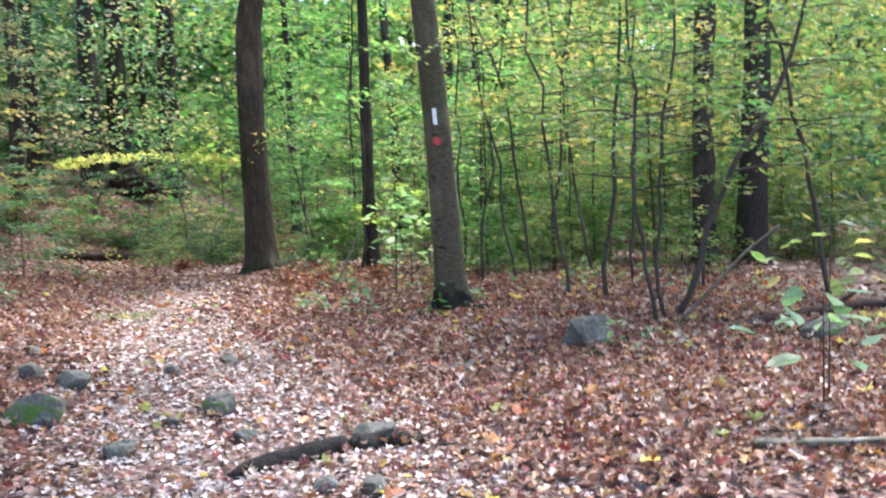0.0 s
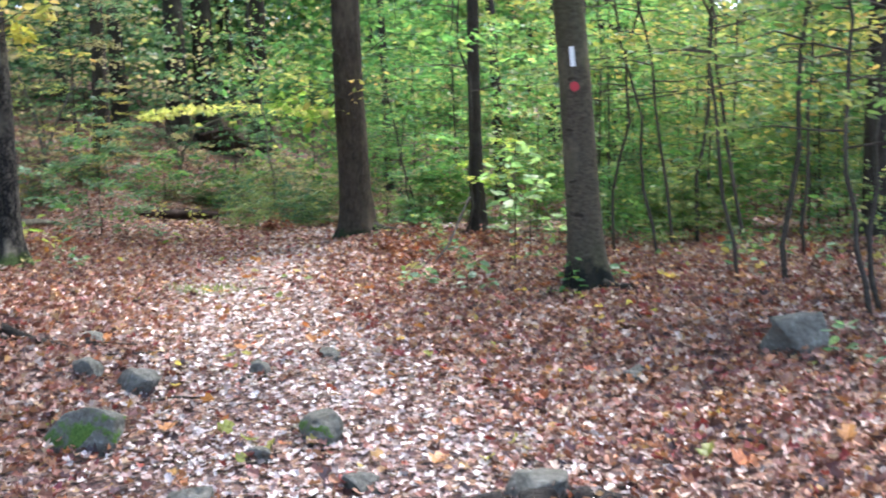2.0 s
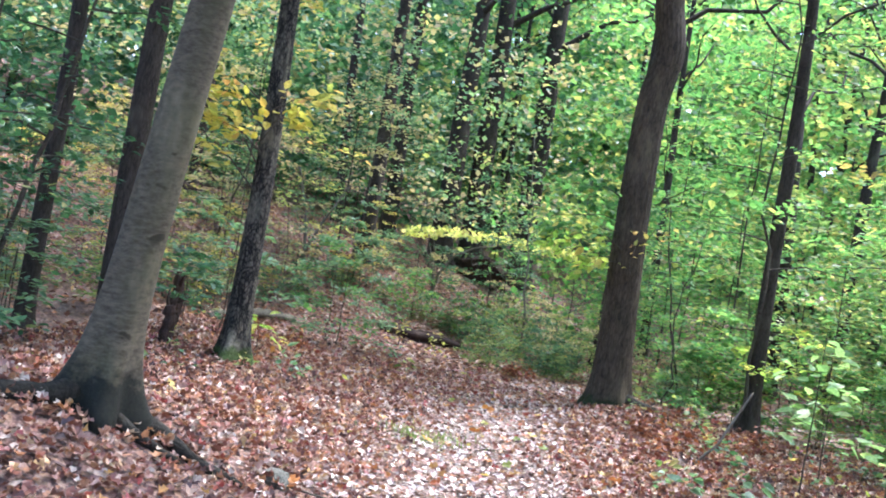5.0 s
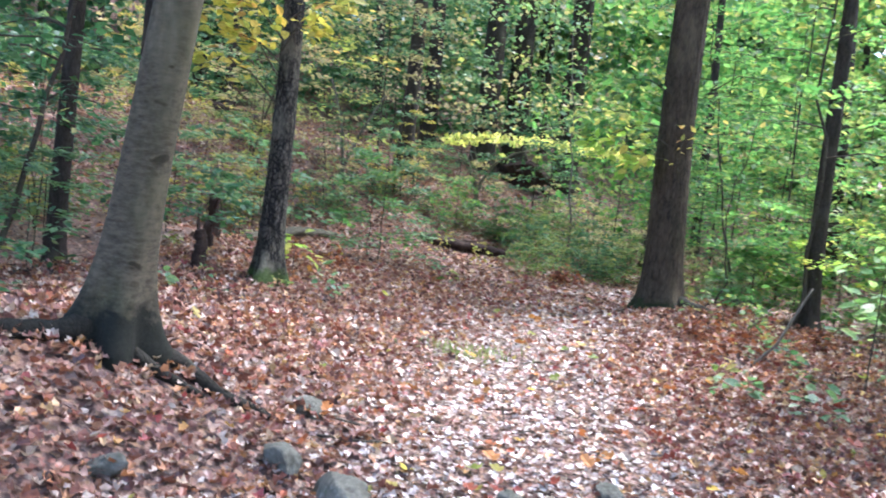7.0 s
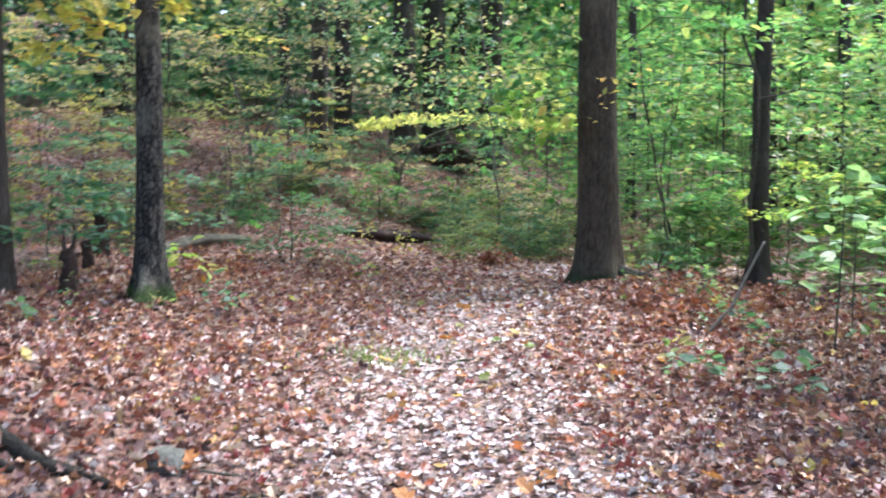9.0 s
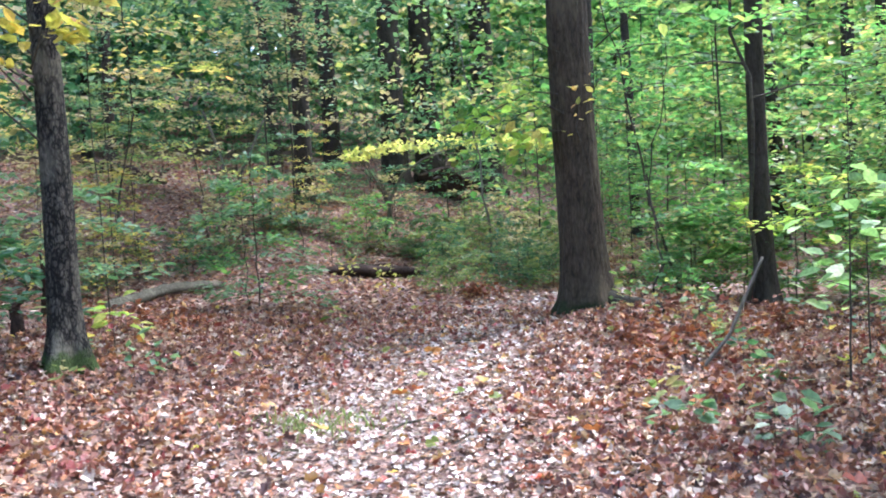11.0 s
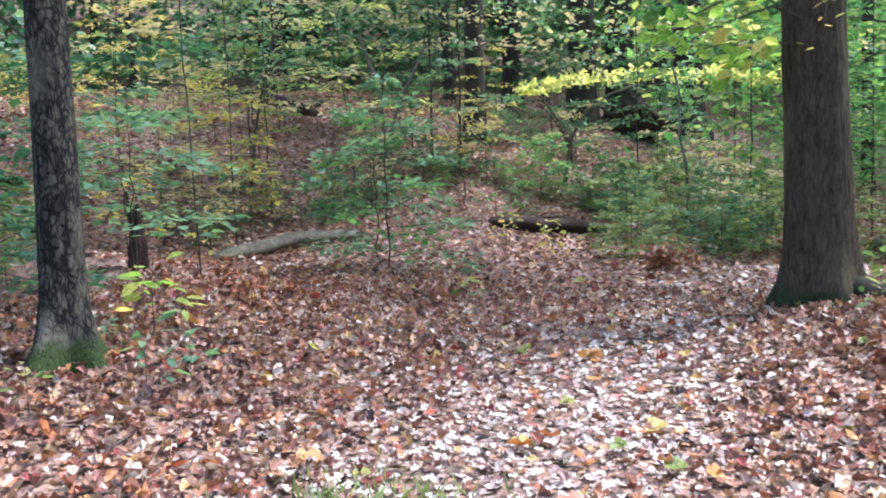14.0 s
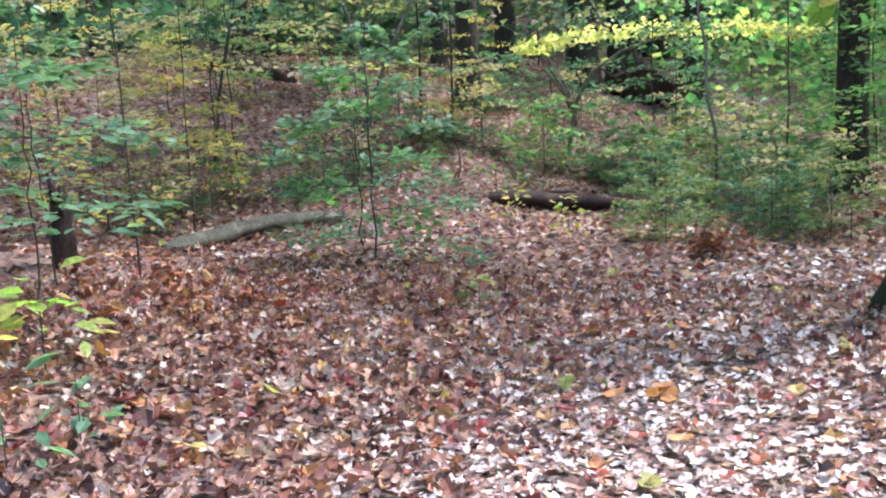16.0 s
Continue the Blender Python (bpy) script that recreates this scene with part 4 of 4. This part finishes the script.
part("limb", mesh_of("limb", *tube(reach, np.linspace(0.012, 0.004, 5), 5)), BARK_PALE, long_spray)
part("crown", mesh_of("crown", *gather([spray(reach, 1100, 0.65, 0.1, np.random.default_rng(5), lift=0.05, tilt=0.8, start=0.0)], 5), False), PALE_GREEN, long_spray)

# ---- thicket: a few kinds of bush and sapling, each set out many times ----
KINDS = []
for j, (nm, mat, tall, low, tiers, per, reach_, leaf, lab) in enumerate((
        ("sapling", GREEN_BRIGHT, 3.4, 0.12, 17, 60, 0.34, 0.085, "slender sapling with bright green leaves in the thicket"),
        ("sapling", GREEN_BRIGHT, 4.6, 0.2, 17, 60, 0.3, 0.09, "slender sapling with bright green leaves in the thicket"),
        ("sapling", OLIVE, 3.8, 0.15, 17, 60, 0.32, 0.085, "slender sapling with yellowing leaves in the thicket"),
        ("sapling", YELLOW, 3.0, 0.25, 13, 50, 0.32, 0.085, "slender sapling with yellow leaves in the thicket"),
        ("sapling", GREEN_DEEP, 3.4, 0.1, 18, 60, 0.32, 0.085, "slender sapling with deep green leaves in the thicket"),
        ("sapling", GREEN_BLUE, 2.6, 0.15, 15, 60, 0.36, 0.08, "slender sapling with bluish green leaves in the thicket"),
        ("shrub", GREEN_DEEP, 1.1, 0.12, 12, 50, 0.55, 0.07, "low leafy shrub with deep green leaves"),
        ("shrub", OLIVE, 0.95, 0.12, 12, 50, 0.55, 0.07, "low leafy shrub with yellow-green leaves"),
        ("shrub", GREEN_BLUE, 0.8, 0.12, 11, 50, 0.6, 0.065, "low leafy shrub with bluish green leaves"),
        ("shrub", GREEN_BRIGHT, 1.0, 0.12, 12, 50, 0.55, 0.075, "low leafy shrub with bright green leaves"),
        ("shrub", YELLOW, 1.0, 0.3, 9, 24, 0.5, 0.085, "low shrub with golden autumn leaves on the slope"),
        ("shrub", FADED, 1.4, 0.35, 9, 34, 0.45, 0.085, "low shrub with faded level leaf tiers"))):
    KINDS.append((nm, mat, tall, low, tiers, per, reach_, leaf, lab))
FIRST = {}


def plant(kind, x, y, turn, size):
    nm, mat, tall, low, tiers, per, reach_, leaf, lab = KINDS[kind]
    grp = "bushes of the thicket" if nm == "shrub" else "saplings of the thicket"
    if kind not in FIRST:
        FIRST[kind] = sapling(nm, x, y, tall, lab, mat, 200 + kind, radius=0.003 * tall + 0.002, low=low, tiers=tiers, per=per, reach=reach_, leaf=leaf, bend=0.2, group=grp, tilt=0.26, fan=0.4, lift=0.025,
                              category="shrub" if nm == "shrub" else "sapling")
        return
    ob = copy_thing(FIRST[kind], pose(x, y, ground(x, y) - 0.02, 0, 0, turn))
    ob.scale = (size, size, size)


def clear(x, y):
    """True where the ground is open: the trail, its banks and the stones beside it."""
    if abs(x - float(trail_centre(y))) < 1.25 and y < 18:
        return True
    if -7.0 < x < 0.6 and y < 14.2 and not (x < -6.2 and y > 11):
        return True
    if x > 0 and y < 8.6 and x < 4.6:
        return True
    if -7.8 < x < -3.6 and 13.8 < y < 20.6:
        return True
    if -7.8 < x < -3.4 and 21.0 < y < 23:
        return True
    return y < 4.5 and abs(x) < 6


def thicket(n, x0, x1, y0, y1, kinds, s0, s1, seed):
    r = np.random.default_rng(seed)
    done = 0
    for _ in range(n * 6):
        x, y = r.uniform(x0, x1), r.uniform(y0, y1)
        k, turn, size = int(r.choice(kinds)), r.uniform(0, 360), r.uniform(s0, s1)
        if clear(x, y):
            continue
        plant(k, x, y, turn, size)
        done += 1
        if done == n:
            return


thicket(34, 0.8, 9, 11.5, 21, [2, 2, 3, 0, 4, 1], 0.8, 1.3, 301)
thicket(26, 0.8, 7, 10, 16, [6, 7, 7, 9, 8], 0.7, 1.2, 302)
thicket(22, -2.2, 3.5, 15.5, 23, [0, 1, 0, 2, 1], 0.8, 1.3, 303)
thicket(30, -1.7, 2.8, 13.3, 17.5, [9, 9, 7, 8], 0.6, 1.2, 304)
thicket(44, -8.4, -3.4, 14.6, 21, [6, 8, 8, 7, 6], 0.35, 0.68, 305)
thicket(10, -5.5, -2.6, 18.5, 26, [2, 4, 0], 0.7, 1.1, 306)
thicket(18, -13, -6.6, 10.6, 20, [8, 7, 11, 10, 6], 0.5, 1.0, 307)
thicket(22, -12.5, -7.6, 13.5, 21.5, [10, 10, 11], 0.5, 1.0, 312)
thicket(14, -13, -7.4, 11, 22, [2, 11, 3, 5], 0.6, 1.0, 308)
thicket(18, -11, -6.0, 4, 10.5, [4, 2, 5, 6, 8, 0], 0.6, 1.1, 309)
thicket(10, -12, -4.5, 20.5, 30, [4, 4, 5, 2], 0.7, 1.2, 310)
thicket(10, 4.6, 10, 2, 11, [2, 4, 0, 6], 0.7, 1.2, 311)

for k, (x, y, sc) in enumerate(((-4.32, 18.74, 0.7), (-8.04, 14.8, 0.5), (-4.57, 19.58, 0.8))):
    plant((8, 8, 7)[k], x, y, 60 * k, sc * 0.8)

# undergrowth closing the view where the trail turns away behind the stout tree
ur = np.random.default_rng(330)
for k in range(40):
    x, y = ur.uniform(-4.6, -0.9), ur.uniform(15.4, 19.3)
    if y < 15.9 + 0.5 * max(0.0, x + 2.6) or abs(x - float(trail_centre(y))) < 0.9:
        continue
    plant((7, 8, 7, 11, 7, 6)[k % 6], x, y, ur.uniform(0, 360), ur.uniform(0.5, 0.9))

# low growth behind the damp log
lr = np.random.default_rng(350)
for k in range(34):
    x, y = lr.uniform(-8.4, -3.5), lr.uniform(19.3, 24.5)
    plant((7, 8, 6, 11, 8, 9)[k % 6], x, y, lr.uniform(0, 360), lr.uniform(0.55, 1.05))

# withered plants along the trail's edge
for k in range(34):
    r = np.random.default_rng(340 + k)
    if k < 14:
        x, y = r.uniform(-3.9, -2.3), r.uniform(14.9, 15.7)
    elif k < 28:
        x, y = r.uniform(-1.6, -0.2), r.uniform(9.8, 13.2)
    else:
        x, y = r.uniform(-6.4, -5.0), r.uniform(10.6, 12.8)
    if abs(x - float(trail_centre(y))) < 0.75:
        continue
    sapling("withered_plant", x, y, r.uniform(0.12, 0.24), "low withered plant with russet leaves near the trail", RUSSET, 340 + k, radius=0.003, low=0.2, tiers=7, per=8, reach=0.75, leaf=0.06, tilt=0.7, rise=0.3,
            group="withered plants along the trail", category="plant")

# ---- seedlings among the leaves ----
for j in range(70):
    r = np.random.default_rng(600 + j)
    if j < 34:
        x, y = r.uniform(-1.1, 2.4), r.uniform(9.3, 13.2)
    elif j < 52:
        x, y = r.uniform(-6.2, -3.4), r.uniform(8.5, 14.2)
    elif j % 2:
        continue
    else:
        x, y = r.uniform(1.4, 4.0), r.uniform(5.3, 9.5)
    if abs(x - float(trail_centre(y))) < 1.1 or (x < -4.5 and y > 11.3):
        continue
    h = r.uniform(0.1, 0.32)
    sapling("seedling", x, y, h, "small seedling with a few fresh leaves among litter", [GREEN_BLUE, OLIVE, GREEN_BLUE, GREEN_DEEP][j % 4], 600 + j, radius=0.003, low=0.45, tiers=3, per=4, reach=0.5,
            leaf=r.uniform(0.06, 0.11), group="seedlings in the litter", category="seedling")
sapling("seedling", -5.01, 10.84, 0.34, "bright yellow-green seedling at the mossy tree's foot", LIME, 691, radius=0.005, low=0.4, tiers=5, per=5, reach=0.6, leaf=0.11, category="seedling")
sapling("seedling", 0.4, 8.92, 0.3, "leafy green seedling at the foot of the marked tree", GREEN_BRIGHT, 692, radius=0.004, low=0.2, tiers=6, per=6, reach=0.6, leaf=0.08, category="seedling")
sapling("seedling", 2.09, 3.6, 0.62, "seedling with large bluish green leaves beside the trail", GREEN_BLUE, 693, radius=0.006, low=0.5, tiers=5, per=4, reach=0.45, leaf=0.16, category="seedling")
sapling("seedling", 2.3, 4.05, 0.95, "seedling with pale yellow leaves beside the trail", OLIVE, 694, radius=0.006, low=0.6, tiers=6, per=4, reach=0.4, leaf=0.1, category="seedling")
sapling("seedling", -6.7, 18.95, 0.81, "fresh green ferny seedling before the dark log", GREEN_BRIGHT, 695, radius=0.006, low=0.2, tiers=8, per=9, reach=0.5, leaf=0.08, category="seedling")


for x, y, h, mat, s in ((-5.75, 17.25, 0.41, YELLOW, 696), (-4.87, 16.32, 0.32, YELLOW, 698), (-7.79, 14.56, 0.5, YELLOW, 700), (-8.04, 15.53, 0.74, YELLOW, 701),
                        (-8.73, 16.52, 0.86, YELLOW, 702), (-8.24, 17.71, 0.76, OLIVE, 703), (-6.64, 20.38, 0.67, OLIVE, 704), (-1.48, 12.73, 0.39, OLIVE, 705), (-0.95, 12.38, 0.34, OLIVE, 706), (-1.11, 13.41, 0.45, GREEN_BRIGHT, 707)):
    sapling("seedling", x, y, h, "low seedling with yellowing leaves near the trail", mat, s, radius=0.004, low=0.3, tiers=6, per=7, reach=0.55, leaf=0.085, group="seedlings in the litter", category="seedling")
arching = thing("arching_shrub", -7.1, 23.0, "bare grey arching stems of a leafless shrub", "shrub")
for k in range(6):
    r = np.random.default_rng(710 + k)
    dx, dy, top = r.uniform(-1.1, 0.5), r.uniform(-0.3, 0.3), r.uniform(0.9, 1.7)
    u = np.linspace(0, 1, 8)
    part("stem", mesh_of("stem", *tube(np.column_stack([dx * u ** 1.6, dy * u, top * (1.35 * u - 0.35 * u ** 2) - 0.03]), np.linspace(0.014, 0.004, 8), 6, 0.03, seed=k)), BARK_PALE if k % 2 else BARK_TWIG, arching)
sapling("thin_sapling", -1.43, 13.86, 2.34, "thin dark stem leaning beside the stout tree", OLIVE, 718, None, (0.0, 0.0), 0.011, 0.75, 4, 8, 0.2, 0.09, 0.9)
for x, y, a, s in ((-1.16, 16.74, 0.16, 731), (-0.84, 17.16, 0.12, 732), (-1.65, 17.82, 0.13, 733)):
    boulder("stone", x, y, a, a * 0.7, a * 0.5, "pale stone lying behind the stout tree", ROCK, s, s * 11, 0.3)


def grass(x, y, spread, n, seed, tall):
    """A thin tuft of grass."""
    r = np.random.default_rng(seed)
    gx_, gy_ = x + r.normal(0, spread, n), y + r.normal(0, spread, n)
    pos = np.column_stack([gx_, gy_, height(gx_, gy_)])
    head = np.column_stack([r.normal(0, 0.5, n), r.normal(0, 0.5, n), np.ones(n)])
    nrm = r.normal(0, 1, (n, 3))
    ob = part("grass", mesh_of("grass", *leaves(pos, head, nrm, tall * r.uniform(0.5, 1.2, n), OVAL, 0.2, (-0.6, 0.6), seed, 0.12), False), GRASS)
    return tagged(ob, "thin tuft of grass growing through fallen leaves", "grass", kind="stuff")


grass(-2.85, 9.5, 0.16, 260, 801, 0.09)
grass(-3.6, 13.4, 0.4, 90, 802, 0.06)
grass(-3.8, 11.9, 0.5, 90, 803, 0.06)

# ---- the wood beyond: trunks, and foliage too far to count ----
WOOD = [forest_tree("forest_tree", xx, yy, rr, tt, "tall dark tree far back in the wood", BARK_DARK, ss, (ll, 0), 9, 0.3, cc, leaf_count=80, group="trees of the wood")
        for xx, yy, rr, tt, ss, ll, cc in ((1.2, 24, 0.15, 13, 401, 0.02, GREEN_BRIGHT), (-9.5, 26, 0.2, 15, 402, -0.01, GREEN_DEEP), (6.5, 22, 0.12, 12, 403, 0.03, OLIVE))]
wr_ = np.random.default_rng(404)
for k in range(74):
    a, d = radians(wr_.uniform(-70, 100)) if k < 56 else wr_.uniform(0, 6.28), wr_.uniform(15, 40)
    x, y = -1 - d * math.sin(a), 6 + d * math.cos(a)
    if clear(x, y) or (-13 < x < -6.5 and y < 23) or (k >= 56 and d < 18) or (y > 15 and abs(x - float(trail_centre(y))) < 1.2):
        continue
    ob = copy_thing(WOOD[k % 3], pose(x, y, ground(x, y) - 0.05, wr_.uniform(-3, 3), wr_.uniform(-3, 3), wr_.uniform(0, 360)))
    sz = wr_.uniform(0.6, 1.25)
    ob.scale = (sz, sz, 1)


# unseen trees added around and behind the start, which also darken its ground
for x, y in ((-4.5, -4.0), (3.8, -3.0), (-7.5, 0.5), (7.0, 1.5), (0.5, -9.0), (-2.6, -11.0), (5.5, -8.5)):
    copy_thing(WOOD[1], pose(x, y, ground(x, y) - 0.05, 1, -1, 50 * x))


def shade_canopy(label, material, clumps, per, x0, x1, y0, y1, z0, z1, seed, leaf=0.3):
    """Unseen leaf clumps added overhead, out of view, to shade what lies below."""
    r = np.random.default_rng(seed)
    n = clumps * per
    c = np.column_stack([r.uniform(x0, x1, clumps), r.uniform(y0, y1, clumps), r.uniform(z0, z1, clumps)])
    pos = np.repeat(c, per, axis=0) + r.normal(0, 1, (n, 3)) * [0.9, 0.9, 0.35]
    head = np.column_stack([r.normal(0, 1, (n, 2)), r.normal(-0.3, 0.3, n)])
    nrm = np.array([0, 0, 1.0]) + r.normal(0, 0.5, (n, 3))
    ob = part("shade_canopy", mesh_of("shade_canopy", *leaves(pos, head, nrm, leaf * r.uniform(0.6, 1.3, n), KITE, 0.2, (-0.3, 0.2), seed, 1.4), False), material)
    return tagged(ob, label, "foliage", kind="stuff")


def far_foliage(label, material, clumps, per, a0, a1, d0, d1, z0, z1, seed, leaf=0.2):
    """Layered foliage of the wood beyond, between the bearings a0 and a1 (degrees to the left of +y)."""
    r = np.random.default_rng(seed)
    a, d = np.radians(r.uniform(a0, a1, clumps)), np.sqrt(r.uniform(d0 ** 2, d1 ** 2, clumps))
    cx, cy = -1 - d * np.sin(a), 6 + d * np.cos(a)
    cz = height(cx, cy) + r.uniform(z0, z1, clumps)
    n = clumps * per
    c = np.repeat(np.column_stack([cx, cy, cz]), per, axis=0)
    pos = c + r.normal(0, 1, (n, 3)) * [0.9, 0.9, 0.15]
    pos[:, 2] = np.maximum(pos[:, 2], height(pos[:, 0], pos[:, 1]) + 0.05)
    head = np.column_stack([r.normal(0, 1, (n, 2)), r.normal(-0.3, 0.3, n)])
    nrm = np.array([0, 0, 1.0]) + r.normal(0, 0.55, (n, 3))
    ob = part("far_woods", mesh_of("far_woods", *leaves(pos, head, nrm, leaf * r.uniform(0.6, 1.3, n), KITE, 0.2, (-0.3, 0.2), seed, 1.4), False), material)
    return tagged(ob, label, "foliage", kind="stuff")


far_foliage("dense deep green foliage far back in the wood", GREEN_DEEP, 560, 60, 8, 80, 25, 38, 0.2, 9.5, 501, 0.24)
far_foliage("bright green foliage far back in the wood", GREEN_BRIGHT, 340, 60, -28, 14, 21, 32, 0.3, 9.5, 502, 0.22)
far_foliage("bright green low foliage behind the stout tree", GREEN_BRIGHT, 120, 60, -28, 12, 14, 20, 0.2, 3.2, 516, 0.13)
far_foliage("yellowing foliage far back in the wood", OLIVE, 300, 60, -58, 0, 18, 30, 0.3, 9, 503, 0.21)
far_foliage("yellowing low foliage in the thicket", OLIVE, 120, 60, -58, -6, 12.5, 18, 0.2, 3.4, 517, 0.14)
far_foliage("green foliage closing the wood all round", GREEN_DEEP, 330, 50, 0, 360, 32, 50, 0.2, 14, 504, 0.45)
far_foliage("green foliage over the trail's far end", GREEN_BRIGHT, 460, 50, -36, 36, 28, 46, 1, 17, 506, 0.42)
far_foliage("pale faded foliage far back in the wood", FADED, 70, 60, -10, 60, 17, 30, 1.5, 7, 505, 0.17)
far_foliage("dark green foliage behind the bank", GREEN_DEEP, 170, 60, 48, 95, 9, 19, 0.3, 5, 507, 0.15)
far_foliage("bluish green layered foliage before the slope", GREEN_BLUE, 40, 60, 14, 42, 19, 25, 1.6, 6, 508, 0.12)
far_foliage("yellowing layered foliage before the slope", OLIVE, 36, 60, 8, 40, 17.5, 24, 2, 6, 509, 0.12)
far_foliage("olive foliage closing the thicket's far side", OLIVE, 150, 60, -62, -24, 9.5, 18, 0.5, 6, 510, 0.15)
far_foliage("deep green foliage closing the thicket's far side", GREEN_DEEP, 150, 60, -70, -24, 10, 20, 0.3, 7, 511, 0.17)
far_foliage("pale layered foliage above the long spray", FADED, 14, 50, 12, 44, 13.5, 17, 2.1, 5.5, 512, 0.11)
far_foliage("bluish layered foliage above the long spray", GREEN_BLUE, 22, 50, 12, 48, 13.5, 17, 2.1, 5.5, 513, 0.11)
# added overhead, out of view, to keep sun off the right bank
shade_canopy("unseen green leaf clumps added to shade the right bank", GREEN_BRIGHT, 60, 45, 5.5, 13, 5, 15, 8, 12, 520)
far_foliage("dark green foliage beyond the slope's crest", GREEN_DEEP, 420, 50, 18, 90, 23, 40, 0.1, 9, 514, 0.34)
far_foliage("bluish green foliage beyond the slope's crest", GREEN_BLUE, 70, 50, 10, 80, 20, 30, 0.5, 6, 515, 0.2)
# unseen clumps added to darken bank, trail start, turn and ground behind
shade_canopy("unseen green leaf clumps added to shade the left bank", GREEN_DEEP, 90, 45, -10, -4.2, 4.5, 11, 6, 9, 522)
shade_canopy("unseen green leaf clumps added to shade the trail's start", GREEN_DEEP, 75, 45, -3.5, 3.5, -1, 6, 6.5, 9, 523)
shade_canopy("unseen green leaf clumps added to shade the trail's turn", GREEN_DEEP, 24, 45, -2.6, 0.2, 15.5, 19.5, 7.5, 10, 524)
shade_canopy("unseen green leaf clumps added to shade the ground behind the bank", GREEN_DEEP, 75, 45, -8.5, -4, 10, 14.5, 7, 10, 521)
# leaf colour carries the light here: brighter to the right, deeper to the left
far_foliage("foliage closing the far wood, brighter green to look lit", GREEN_BRIGHT, 950, 50, -62, 16, 46, 58, 0, 18, 530, 1.15)
far_foliage("foliage closing the far wood, deeper green to look shaded", GREEN_DEEP, 700, 50, 12, 85, 46, 58, 0, 17, 531, 1.1)
# a few unseen clumps, added to shade the stones
shade_canopy("unseen green leaf clumps added to shade the stony trail", GREEN_DEEP, 9, 45, -0.8, 1.2, 6.8, 9, 7.5, 9.5, 525)
far_foliage("yellow layered foliage in the thicket", YELLOW, 60, 50, -60, -20, 8, 13, 0.9, 4.2, 532, 0.1)
# added above the view so that the slope's foliage falls in shade
shade_canopy("unseen green leaf clumps added to shade the slope", GREEN_DEEP, 46, 45, -9.5, -4.2, 17.5, 23.5, 9, 11.5, 526)
